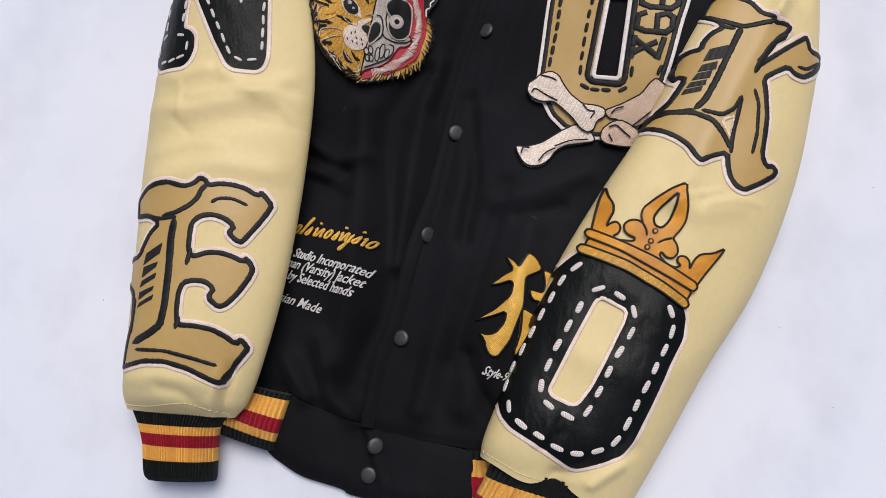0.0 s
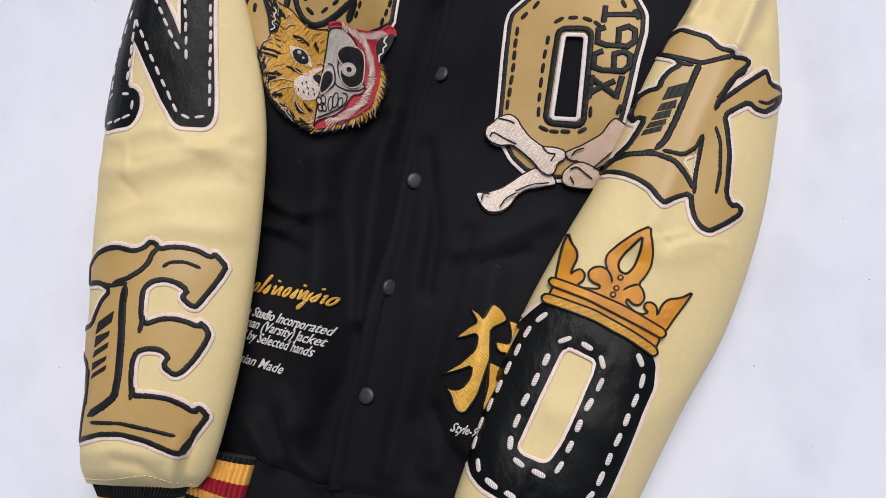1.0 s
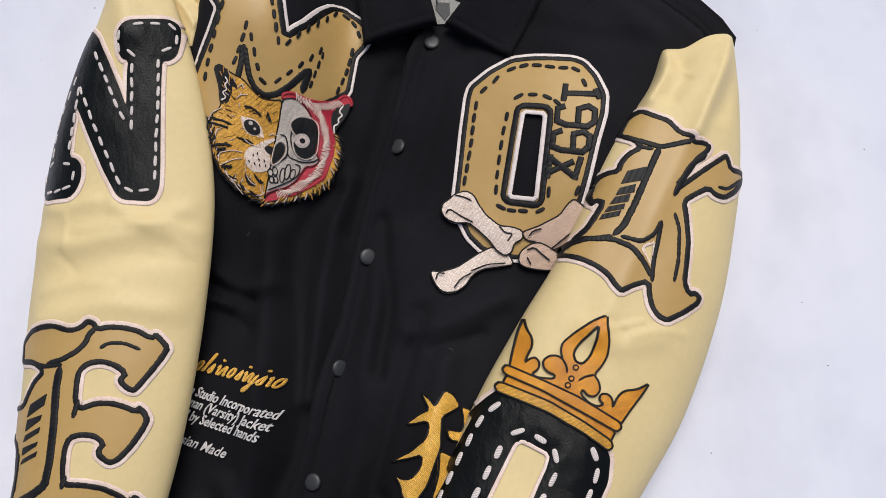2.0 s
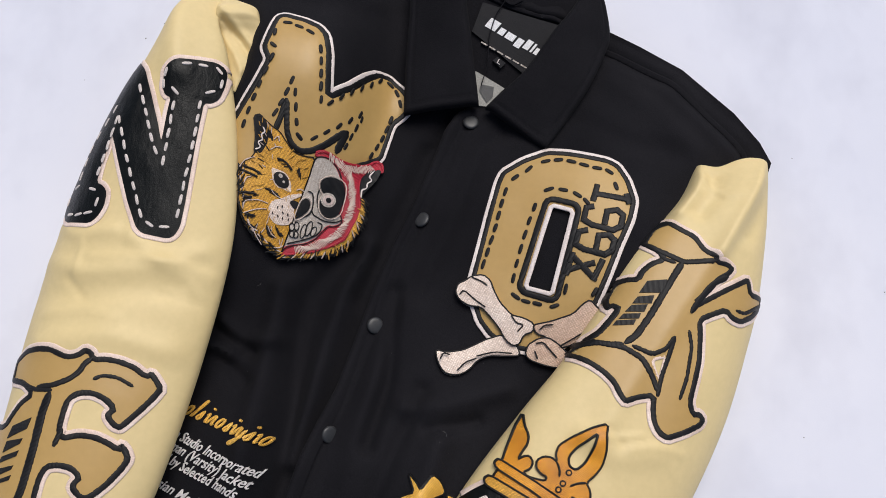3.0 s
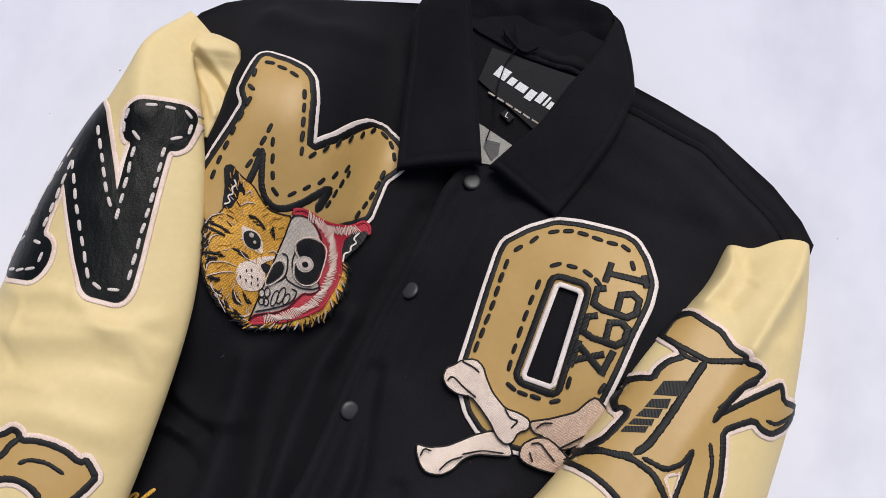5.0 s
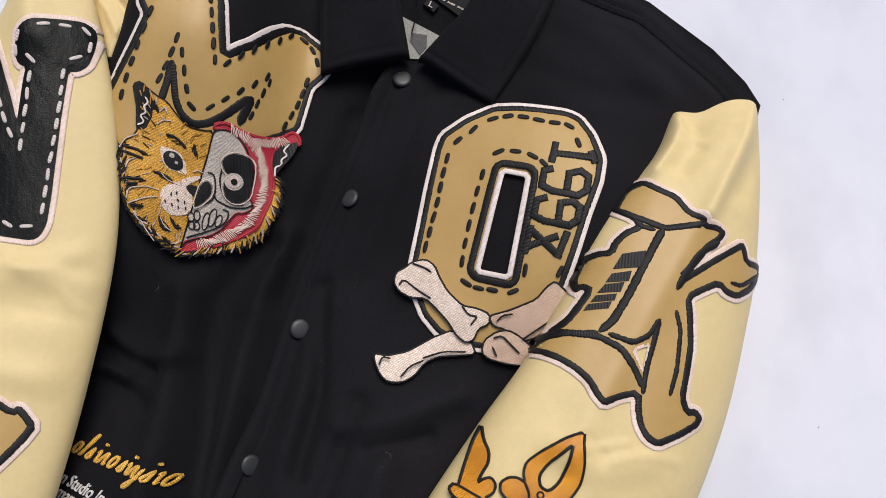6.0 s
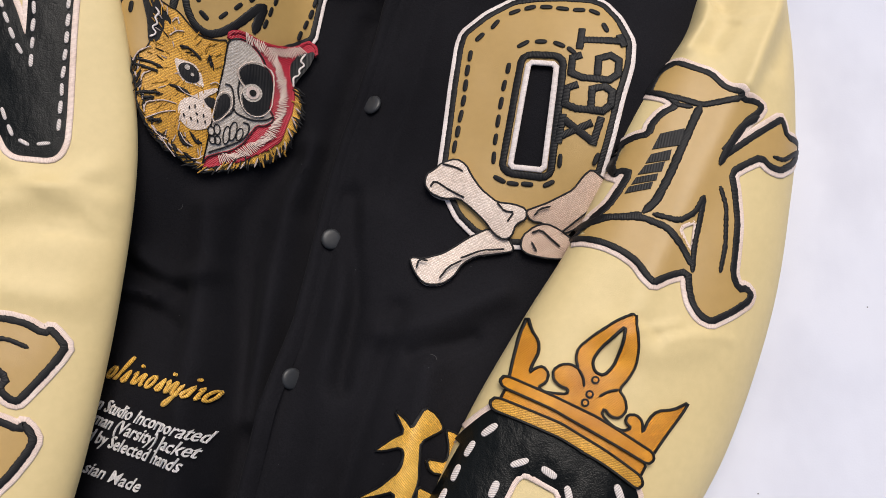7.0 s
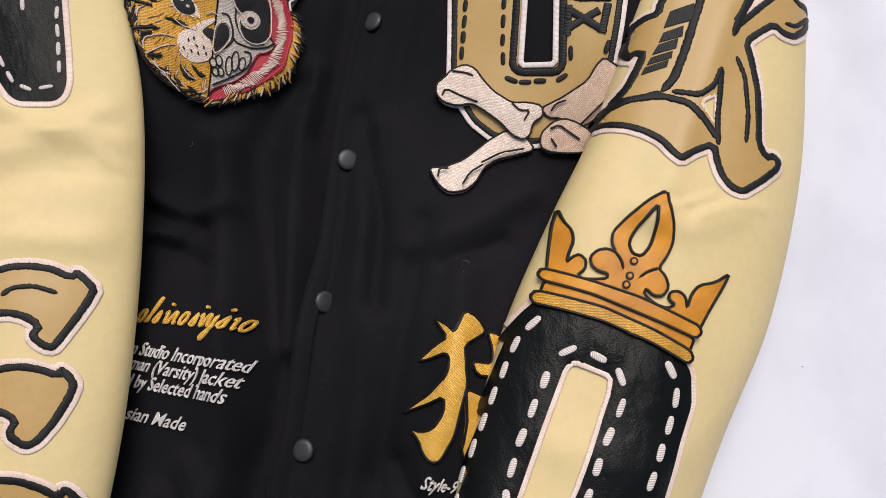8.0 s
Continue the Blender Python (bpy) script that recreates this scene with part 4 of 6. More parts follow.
K_STROKES = [
    [(-15.2, 63.3), (-7.5, 58.2), (3.2, 53.7), (13, 49.5), (25, 51), (39.2, 53.7)],
    [(12.5, 49.5), (7, 39.6), (-2.4, 21.1), (-12.4, 1.1), (-22.4, -15.9), (-31.3, -23.3)],
    [(-31.8, -23.8), (-44.1, -25), (-57.4, -23.6)],
    [(-4.2, 51.4), (7.1, 48.1)],
    [(-74.4, -34.9), (-67.3, -28), (-52.4, -24.3), (-31.8, -26.3), (-17.5, -34), (-9, -46.5), (-2.4, -59.5)],
    [(-25.4, -24.4), (-10, -30), (1, -24), (7.5, -13)],
    [(7.5, -13), (3, -31.5), (-1, -46), (-3.4, -62.4)],
    [(19.1, -6.4), (22.3, -19.7), (19.5, -45.1), (14.6, -62.7)],
]
K_STROKES += [
    [(50.7, 42.7), (38.3, 35.3), (27.6, 21.1), (19.5, 7.5)],
    [(24.6, 16.1), (19.5, 7.5)],
    [(59.3, 16.1), (68.4, 15.1), (92.6, 30.4)],
]
K_BARS = [
    [(-15.1, 30.5), (0.1, 33.1), (-2.4, 21.6), (-21.1, 20)],
    [(-22.1, 16.5), (-9.4, 18.7), (-11.4, 11.7), (-26.1, 10.5)],
    [(-26.6, 9), (-14.3, 10.7), (-16.8, 4.2), (-31.5, 3.1)],
    [(-32.6, 1.1), (-19.3, 2.7), (-20.8, -1.8), (-36, -3.4)],
    [(-37.5, -4.9), (-22.8, -2.8), (-24.8, -7.3), (-40.5, -9.3)],
]
CROWN_AT = (0.126, 0.099)
CROWN_TOP = [
    [(-45.7, 9.7), (-42.2, 22.3), (-36.6, 39), (-30.6, 51.1), (-29.6, 41.5), (-26.2, 34.3), (-26.7, 27.3), (-30.7, 20.7), (-33.3, 14.7), (-29.3, 17.7), (-24.8, 18.7), (-21.8, 14.1), (-23.8, 8.6), (-28.8, 6.1), (-25.4, 3.1), (-18.4, 2), (-11.9, 1.5), (-10.9, 4.5), (-15.9, 6.5), (-19.4, 10.6), (-19.3, 16.1), (-14.3, 19.6), (-8.4, 19.6), (-3.9, 16.5)],
]
CROWN_TOP += [
    [(-5.4, 23.1), (-3.4, 29.6), (6.6, 37.1), (20, 44.5), (32.5, 50), (31.5, 40.5), (32.5, 28), (31, 18), (26, 10), (19.5, 3.5), (23, -2), (23.5, -9), (19, -13.5), (13.5, -12.5), (10, -7.5), (8, -11), (14, -18), (20.5, -21), (25.6, -19.5), (22, -15.5), (24, -11.5)],
    [(29.1, -11.5), (32.6, -15.5), (32.2, -23), (36.7, -14), (42.3, -9.5), (53, -8.9), (63.3, -4.4), (58.2, -11.4), (47.1, -24), (37.5, -36), (4, -16.5), (-20.9, -3)],
]
CROWN_HOLE = [
    [(25.5, 41.5), (22.5, 29.5), (17.5, 18), (11, 12), (5.5, 14.5), (4.5, 21.5), (10.5, 29.5)],
]
CROWN_RIM = [
    [(-49.7, 9.3), (-46.2, 12.8), (-20.4, 0.5), (5, -12.5), (36.9, -33.5), (37.5, -38), (33.4, -40.5), (3, -22), (-21.4, -7.5), (-47.8, 5.2)],
]
CROWN_BAND = [
    [(-46.8, 5.7), (-21.4, -7), (3, -21.5), (33.4, -40), (27.9, -49.1), (8, -33.5), (-16.5, -18), (-38.8, -7.9), (-51.3, -2.3)],
]
CROWN_FOOT = [
    [(-56.3, -3.3), (-52.3, -0.3), (-38.3, -6.4), (-16.5, -16), (8, -31.5), (28.9, -47.1), (30, -52.1), (25.9, -54.6), (7, -40), (-18, -24.5), (-39.9, -14.5), (-55.3, -7.9)],
]
CROWN_DOTS = [
    [(5.5, 9.5), (1.5, 1), (-1.5, -4)],
]
CROWN_LINES = [
    [(-4.4, 17), (-1.5, 11), (-1.5, 5.5)],
    [(19.5, 3.5), (13, 2.5), (7, -0.5)],
]
Z_AT = (0.073, 0.003)
Z_OUT = [
    [(3.3, 93.8), (-10.7, 84.8), (-22.3, 75.3), (-34, 62), (-47.5, 35), (-61, 9.9), (-70.6, -12.6), (-73, -31.6), (-70.1, -46.6), (-62.6, -55.9), (-42, -68.6), (-15.5, -86.5), (-9, -88.1), (8.7, -84.4), (27.5, -77.8), (36.7, -66.4), (50.8, -39.1), (67.3, -4.3), (78.8, 16.4), (81.6, 35), (78.4, 44), (71.1, 52.5), (53, 67.5), (21.7, 91.6)],
]
Z_HOLE = [
    [(8.3, 47.7), (13.3, 50.9), (33.3, 39.6), (31, 30.4), (17, 4.6), (2.4, -22.8), (-8, -36), (-13.6, -37.4), (-28.9, -30), (-31.4, -24.9), (-25.2, -13.3), (-13.4, 8.8), (-1.4, 30.5)],
]
Z_STITCH = [
    [(2.5, 79.5), (-10.4, 74.5), (-18.8, 63), (-33.0, 39), (-47, 13), (-60.5, -11.3), (-64.8, -23.9), (-63.6, -36.5), (-59.4, -49), (-48, -56.8), (-23.6, -72), (-10.4, -75.8), (4.5, -73.5), (18.5, -68.5), (28, -56.7), (41.2, -31), (54.8, -6), (68.3, 18.8), (70.5, 32), (66.3, 47)],
    [(3, 53.5), (12.1, 58.5), (25.6, 53.4), (38.8, 42.2), (39, 29), (29.8, 12), (18.6, -6), (6, -31.5), (-2, -44), (-11, -48.5), (-25.5, -41.5), (-38.4, -32.2), (-36.4, -15.6), (-22.4, 12.5), (-10.4, 33), (0, 50)],
]
KANJI_AT = (0.018, 0.05)
KANJI_A = [
    [(-23.3, 17.8), (-9.5, 26), (-2.7, 28.9), (-9.6, 43.6), (-1.3, 36.2), (1.2, 31.3), (8.4, 44.7), (15.3, 40.4), (20.7, 30.7), (5.5, 23.6), (4.1, 8.5), (3.6, -0.7), (-1.8, -13.9), (-8.1, -30), (-18.6, -43.9), (-23.5, -44), (-27, -38), (-27.9, -31.1), (-33.4, -23.3), (-25.9, -26.2), (-19.4, -25.1), (-11.5, -16.3), (-9.5, -6.1), (-19.3, -9.5), (-37.4, -12.9), (-18.8, -4.1), (-7.1, 5.5), (-3.7, 14.8), (-4.7, 20.1), (-15.9, 17.7)],
]
KANJI_B = [
    [(21.2, 30.7), (28.1, 27.9), (37.2, 21.2), (42.2, 5.9), (31.6, -3.6), (20.7, 2.2), (10.4, 4.6), (8, 13.4), (21.2, 10.1), (23.2, 18.9)],
]
KANJI_C = [
    [(2.1, -2.7), (12.8, -9), (33.1, -7.5), (27.7, -31.2), (7.5, -46.3), (-1.4, -49.2), (-4.8, -40.8), (0.6, -24.1)],
]
TEXT_AT = (-0.134, 0.062)
TEXT_LINES = [
    [(-56.5, 57.7), (24, 37.5)],
    [(-51.9, 34.5), (22.1, 12)],
    [(-45.9, 22.4), (15.5, 3.2)],
    [(-57.6, 14.3), (6.4, -4.6)],
    [(-67.7, -4.5), (-24.8, -17.9)],
    [(120.4, -71), (147.2, -79.7)],
]
LABEL_AT = (0.048, 0.493)
LABEL_LINES = [
    [(-24, 27), (-31, 0), (22, -33), (49, 14)],
]
LABEL_WORD = [
    [(-20, 6), (34, -16)],
    [(-22, -9), (23, -31)],
]
LABEL_SIZE = [
    [(-9, -24), (-1, -30), (3, -25), (-5, -20)],
]
LINING_AT = (0.035, 0.446)
LINING_LINES = [
    [(-14, 14), (18, 0), (3, -18), (-9, -18)],
    [(-5, -5), (-4, 1), (8, 0), (8, -9), (3, -15)],
]
SEAML_AT = (-0.281, -0.038)
SEAML_LINES = [
    [(-59, 2), (-25, 0.5), (-2.5, 3), (13, 4), (27, -1), (45.5, -7.5)],
]
SEAMR_AT = (0.016, -0.087)
SEAMR_LINES = [
    [(-30.5, 13.5), (-17.5, 7), (1, -3.5), (17.5, -8.5), (31, -6.5)],
]
EMBLEM_AT = (-0.1181, 0.3187)
EMBLEM_BACK = [
    [(48.2, 8.9), (56, 6), (57.5, -9.6), (54, -24.3), (42.8, -36.7), (29.8, -46.5), (9.9, -53.9), (-10.5, -57.9), (-1.4, -47.1), (18.5, -30.5), (37, -6.5)],
]
EMBLEM_GOLD = [
    [(-40.8, 56.6), (-34.2, 55.5), (-27.4, 50.5), (-20, 47.4), (-14.1, 40), (-6.2, 32.6), (3.3, 31.3), (10.2, 32.1), (6.4, 15.1), (1.8, -0.9), (-1.3, -13.5), (-4.3, -24.3), (-7.9, -39.8), (-11.8, -55.7), (-19.7, -53.6), (-26.4, -48.3), (-34.3, -43.2), (-40.3, -36.6), (-45.3, -26.6), (-48, -15.8), (-48, -5.9), (-50.7, 5.3), (-48.1, 15.1), (-39.8, 22.7), (-39.2, 31.6), (-39.8, 40.7), (-41.1, 49.9)],
]
EMBLEM_GREY = [
    [(10.2, 32.1), (16.2, 34.3), (22, 33.4), (28.7, 26.5), (33.1, 16.3), (36.2, 6.6), (35.6, -2.2), (32.2, -8.4), (36.4, -13.4), (37.3, -18.7), (31.5, -22.6), (26.2, -22.6), (21.8, -28.8), (17.5, -35.4), (8.9, -41), (-1.8, -44.3), (-8.7, -47.4), (-11.8, -55.7), (-7.9, -39.8), (-4.3, -24.3), (-1.3, -13.5), (1.8, -0.9), (6.4, 15.1)],
]
EMBLEM_RED = [
    [(11.8, 37.3), (18.6, 38.7), (28, 34.8), (36.7, 33.6), (48.9, 36.2), (59.6, 44.5), (66.5, 41.4), (68, 33.9), (61, 37.6), (52.7, 30.2), (47.3, 22.6), (47.3, 14.7), (50.6, 0.6), (48.6, -12.5), (42.6, -27.4), (30.3, -38.5), (15.3, -47.2), (-0.2, -51.3), (-11.3, -54.2), (-8.7, -47.4), (-1.8, -44.3), (8.9, -41), (17.5, -35.4), (21.8, -28.8), (26.2, -22.6), (31.5, -22.6), (37.3, -18.7), (36.4, -13.4), (32.2, -8.4), (35.6, -2.2), (36.2, 6.6), (33.1, 16.3), (28.7, 26.5), (22, 33.4), (16.2, 34.3), (10.7, 33.5)],
]
EMBLEM_EAR = [
    [(-42.7, 56.4), (-36.4, 59.1), (-29.6, 49.6), (-24.3, 39.4), (-29.5, 36.4), (-34.6, 25.5), (-40.5, 25.7), (-40, 40)],
    [(46.6, 24.1), (52.7, 33.1), (66.3, 37), (62.7, 25.4), (55, 16.7), (49.5, 7.2), (47.2, 13.2)],
]
EMBLEM_ZIGZAG = [
    [(-34, 48.2), (-31.8, 44.6), (-35.3, 41.6), (-33.3, 37.5), (-37.7, 35.3), (-34.7, 31.1), (-39.1, 28.2)],
    [(57.4, 33.5), (52.8, 27.2), (57.2, 24.7), (52.4, 20.6), (53.4, 16.4), (48.5, 14.1), (49.5, 7.2)],
]
EMBLEM_PALE = [
    [(-25.7, 16.6), (-20.6, 15.9), (-13.2, 14.7), (-8.6, 8.9), (-7.1, -1.6), (-13.2, 0.2), (-20.3, 0.8), (-24, 6.5)],
    [(-24.8, -17.1), (-22.1, -10.9), (-15.2, -7.9), (-8.8, -3.2), (1.1, 0.6), (1.6, -1.8), (-6.4, -7), (-7.1, -9.8), (-3.4, -15.5), (-4.4, -23.7), (-7, -27.7), (-12.8, -29.8), (-18.9, -29.9), (-24.2, -24.1)],
]
EMBLEM_DARK = [
    [(-23.7, 10.6), (-20.5, 14.2), (-14.5, 13.9), (-10.4, 9.9), (-9.7, 3.9), (-13.1, 1), (-18.6, 1.4), (-22.4, 4.9)],
    [(-8.5, -9.3), (-5.7, -6.7), (-0.4, -7.2), (-1.4, -13), (-4.9, -13.9)],
    [(2, -5.3), (5.8, -2.3), (8.9, -5.6), (8, -12.1), (1.4, -19.4), (-3, -21.9), (-0.4, -12.8)],
    [(15.2, 13.5), (21, 19), (28.8, 19.3), (34.6, 14.5), (35.3, 5.6), (34.1, -9.7), (29.6, -14.8), (23.4, -15.4), (18, -11.6), (15.9, -3.9), (19.7, 3.6), (16.4, 7.4)],
]
EMBLEM_DOTS = [
    [(-16.6, 7.5), (22.9, -0.3), (-13.4, -20.3)],
]
EMBLEM_TEETH = [
    [(-4.7, -29), (-0.8, -27.5), (-4, -34.9), (-0.8, -34.7), (5.2, -30.6), (9.7, -27.5), (14.2, -29.3)],
]
EMBLEM_SPECKS = [
    [(-21.3, -21.3), (-17.7, -15.8), (-17.1, -22.9), (-13.4, -19.3), (-13.1, -23.7), (-9.1, -19.8), (-14.2, -14.4), (-8.4, -23.7)],
]
EMBLEM_LINES = [
    [(9.9, -10.2), (11.9, -15), (16.5, -16.8), (22.6, -19.1), (32, -18.6), (36.7, -15.5)],
    [(6, 3.8), (10.3, 3.2), (11.4, -6.7), (9.9, -15), (3.3, -19.3)],
    [(16.5, -20.8), (21.1, -21.8), (20.4, -27.6), (16.5, -33), (4.4, -38.7), (-7.4, -43.7)],
    [(15.7, 8.8), (13.7, 0.5), (14.9, -7.3), (19.5, -14.7), (30.4, -16.4)],
]
EMBLEM_FRINGE = [
    [(-48.1, 15.1), (-50.7, 5.3), (-48, -5.9), (-48, -15.8), (-45.3, -26.6), (-40.3, -36.6), (-34.3, -43.2), (-26.4, -48.3), (-19.7, -53.6), (-10.5, -57.9), (9.9, -53.9), (29.8, -46.5), (42.8, -36.7), (54, -24.3), (57.5, -9.6), (56, 6)],
]
EMBLEM_RAYS = [
    [(19.4, 35.7), (29.8, 31.9), (37.9, 23.7), (41, 12.5), (43.3, 0.5), (42.7, -9.4), (37.2, -25.7), (27.5, -35.2), (14.4, -43.4), (-1, -48.1)],
    [(32.9, 29.6), (45, 31.2), (56.1, 37.1)],
]
EMBLEM_FUR = [
    [(-27.2, 30.9), (-22.9, 34.8), (-17.4, 35.0)],
    [(-24.3, -2.6), (-20.5, -6.7), (-11.7, -9.0)],
    [(-45.4, -3.3), (-44.1, 2.5), (-39.8, 4.8)],
    [(-44.0, -23.6), (-43.2, -17.1), (-39.2, -15.1)],
    [(-24.1, -32.6), (-21.3, -38.5), (-16.6, -40.8)],
    [(-27.3, -49.0), (-32.6, -42.1), (-35.6, -36.3)],
    [(-40.6, -15.9), (-33.4, -13.5), (-25.4, -14.7)],
    [(-43.2, -26.6), (-33.2, -20.9), (-26.0, -19.5)],
    [(-17.8, -48.9), (-13.5, -48.7), (-10.6, -46.0)],
    [(-49.4, 10.2), (-46.0, 17.9), (-38.8, 21.9)],
    [(-24.8, 40.0), (-21.3, 43.8), (-19.7, 39.4)],
    [(-3.3, 2.0), (0.2, 4.3), (3.2, 2.4)],
    [(-40.2, -30.8), (-37.1, -36.6), (-31.2, -38.7)],
]
EMBLEM_MARKS = [
    [(-21.4, 25.2), (-14.5, 24.4), (-7.4, 18.1)],
    [(-1.7, 21.4), (-1.5, 13.6)],
    [(-29.4, -2.6), (-20.2, -4.1), (-16.6, -8.2)],
    [(-47.5, 11.9), (-40.2, 11.3), (-32.6, 8.1)],
    [(-49.5, 8.6), (-35.7, 5.5)],
    [(-48, -10.7), (-40.6, -9.6), (-34.7, -9.3)],
    [(-44.4, -14), (-38.1, -12.3)],
    [(-24.6, -32), (-22.9, -39.5), (-18.2, -41)],
    [(-17.3, -32.3), (-14.2, -38), (-10.8, -38.1)],
    [(-42.1, -26.9), (-34.2, -27.1)],
    [(-39.7, -34), (-33.7, -36.6)],
    [(-22.5, -45.4), (-15.2, -50.9)],
    [(-28.5, -40.8), (-26, -44.9)],
    [(-45.1, -4.2), (-47.7, -7.8)],
]


# ---- applique helpers ----
def placed(lines, at):
    """Traced lines in metres on the jacket."""
    return [np.array(line) / 1000 + at for line in lines]


def joined(lines, at):
    """One closed outline from its consecutive stretches."""
    return np.vstack(placed(lines, at))


def fill(name, loops, surf, lift, mat, parent, label="", step=0.005, puff=0.0, soft=1):
    """A flat piece of leather or embroidery laid on a surface, with a turned-down edge."""
    loops = [resampled(rounded(lp, True, soft) if soft else lp, step * 0.7) for lp in loops]
    xy, faces = triangles(loops, step)
    ring = np.vstack([np.vstack([lp, lp[:1]]) for lp in loops[:1]])
    d = seg_distance(xy, ring)
    for lp in loops[1:]:
        d = np.minimum(d, seg_distance(xy, np.vstack([lp, lp[:1]])))
    verts, n = [], len(xy)
    for (x, y), k in zip(xy, d):
        verts.append(tuple(surf.at(x, y, lift + puff * (1 - math.exp(-k / 0.006)))[0]))
    base = [tuple(surf.at(x, y, -0.0006)[0]) for x, y in xy]
    edge = rim(faces)
    low = {}
    for a, b in edge:
        for i in (a, b):
            if i not in low:
                low[i] = len(verts)
                verts.append(base[i])
    faces = faces + [(b, a, low[a], low[b]) for a, b in edge]
    return mesh_object(name, verts, faces, mat, parent, label, [(v[0], v[1]) for v in verts])


def ribbon(name, line, width, surf, lift, mat, parent, closed=False, height=0.0007, shift=0.0, label="", soft=1, taper=True, jag=0.0):
    """A raised band of satin stitch along a line. shift moves it to the line's left."""
    p = rounded(line, closed, soft) if soft else np.asarray(line, float)
    p = resampled(p, 0.0010, closed)
    n = len(p)
    nxt = np.roll(p, -1, 0) if closed else np.vstack([p[1:], 2 * p[-1] - p[-2]])
    prv = np.roll(p, 1, 0) if closed else np.vstack([2 * p[0] - p[1], p[:-1]])
    t1, t0 = nxt - p, p - prv
    t1 /= np.linalg.norm(t1, axis=1)[:, None] + 1e-12
    t0 /= np.linalg.norm(t0, axis=1)[:, None] + 1e-12
    t = t0 + t1
    t /= np.linalg.norm(t, axis=1)[:, None] + 1e-12
    side = np.stack([-t[:, 1], t[:, 0]], 1)
    mitre = np.clip(1 / np.maximum((t * t1).sum(1), 0.3), 1, 1.5)
    run = np.r_[0, np.cumsum(np.linalg.norm(np.diff(p, axis=0), axis=1))]
    offs = (-1, -0.92, -0.6, 0.6, 0.92, 1)
    dome = (-0.6, 0.5, 1, 1, 0.5, -0.6)
    rng = random.Random(len(p))
    verts, uvs = [], []
    for i in range(n):
        w = width / 2
        if taper and not closed:
            end = min(run[i], run[-1] - run[i])
            w *= min(1.0, 0.35 + end / (width * 1.1))
        w += rng.uniform(-jag, jag) * 0.6
        for o, h in zip(offs, dome):
            q = p[i] + side[i] * mitre[i] * (shift + o * w)
            verts.append(tuple(surf.at(q[0], q[1], lift + height * h)[0]))
            uvs.append((run[i], o * w))
    m = len(offs)
    faces = []
    for i in range(n if closed else n - 1):
        j = (i + 1) % n
        for k in range(m - 1):
            faces.append((i * m + k, j * m + k, j * m + k + 1, i * m + k + 1))
    if not closed:
        faces += [tuple(range(m)), tuple((n - 1) * m + k for k in range(m))[::-1]]
    return mesh_object(name, verts, faces, mat, parent, label, uvs)


def stitch_mesh(mat):
    """One plump satin dash with round ends, a metre long and wide, lying along x; scaled where it is used."""
    verts, uvs, faces, n = [(0, 0, 0.8)], [(0, 0)], [], 16
    for r, h in ((0.5, 0.78), (0.8, 0.6), (0.95, 0.28), (1.0, -0.25)):
        for k in range(n):
            c, s = math.cos(2 * math.pi * k / n), math.sin(2 * math.pi * k / n)
            x, y = math.copysign(abs(c) ** 0.62, c) * r / 2, math.copysign(abs(s) ** 0.8, s) * r / 2
            verts.append((x, y, h))
            uvs.append((x * 0.012 + y * 0.0022, y * 0.004))
    for k in range(n):
        j = (k + 1) % n
        faces.append((0, 1 + k, 1 + j))
        for q in (1, 1 + n, 1 + 2 * n):
            faces.append((q + k, q + n + k, q + n + j, q + j))
    ob = mesh_object("stitch", verts, faces, mat, uvs=uvs, sharp=180)
    me = ob.data
    bpy.data.objects.remove(ob)
    return me


STITCH_WHITE, STITCH_BLACK, STITCH_CREAM = stitch_mesh(STITCH_THREAD), stitch_mesh(BLACK_THREAD), stitch_mesh(CREAM)
STITCH_PINK, STITCH_AMBER, STITCH_BLUSH = stitch_mesh(PINK_THREAD), stitch_mesh(AMBER_THREAD), stitch_mesh(BLUSH_THREAD)


def put_stitch(me, name, x, y, angle, size, surf, lift, parent):
    p, nrm = surf.at(x, y, lift)
    along = Vector((math.cos(angle), math.sin(angle), 0))
    along = (along - nrm * along.dot(nrm)).normalized()
    across = nrm.cross(along)
    ob = new(name, me)
    ob.parent = parent
    m = Matrix((along, across, nrm)).transposed().to_4x4() @ Matrix.Diagonal((*size, 1))
    ob.matrix_world = Matrix.Translation(p) @ m
    return ob


def stitches(line, period, size, surf, lift, me, parent, name="stitch", soft=1):
    """A running stitch along a line."""
    p = rounded(line, False, soft) if soft and len(line) > 2 else np.asarray(line, float)
    p = resampled(p, 0.001, False)
    run = np.r_[0, np.cumsum(np.linalg.norm(np.diff(p, axis=0), axis=1))]
    count = max(1, round(run[-1] / period + 0.35))
    gap = run[-1] / count if count > 1 else run[-1]
    rng = random.Random(int(run[-1] * 1e5))
    for k in range(count):
        s = (k + 0.5) * gap
        x, y = np.interp(s, run, p[:, 0]), np.interp(s, run, p[:, 1])
        x1, y1 = np.interp(min(s + 0.004, run[-1]), run, p[:, 0]), np.interp(min(s + 0.004, run[-1]), run, p[:, 1])
        x0, y0 = np.interp(max(s - 0.004, 0), run, p[:, 0]), np.interp(max(s - 0.004, 0), run, p[:, 1])
        a = math.atan2(y1 - y0, x1 - x0) + rng.uniform(-0.09, 0.09)
        ln = size[0] * rng.uniform(0.9, 1.08)
        put_stitch(me, name, x, y, a, (ln, size[1] * rng.uniform(0.9, 1.08), size[2]), surf, lift, parent)


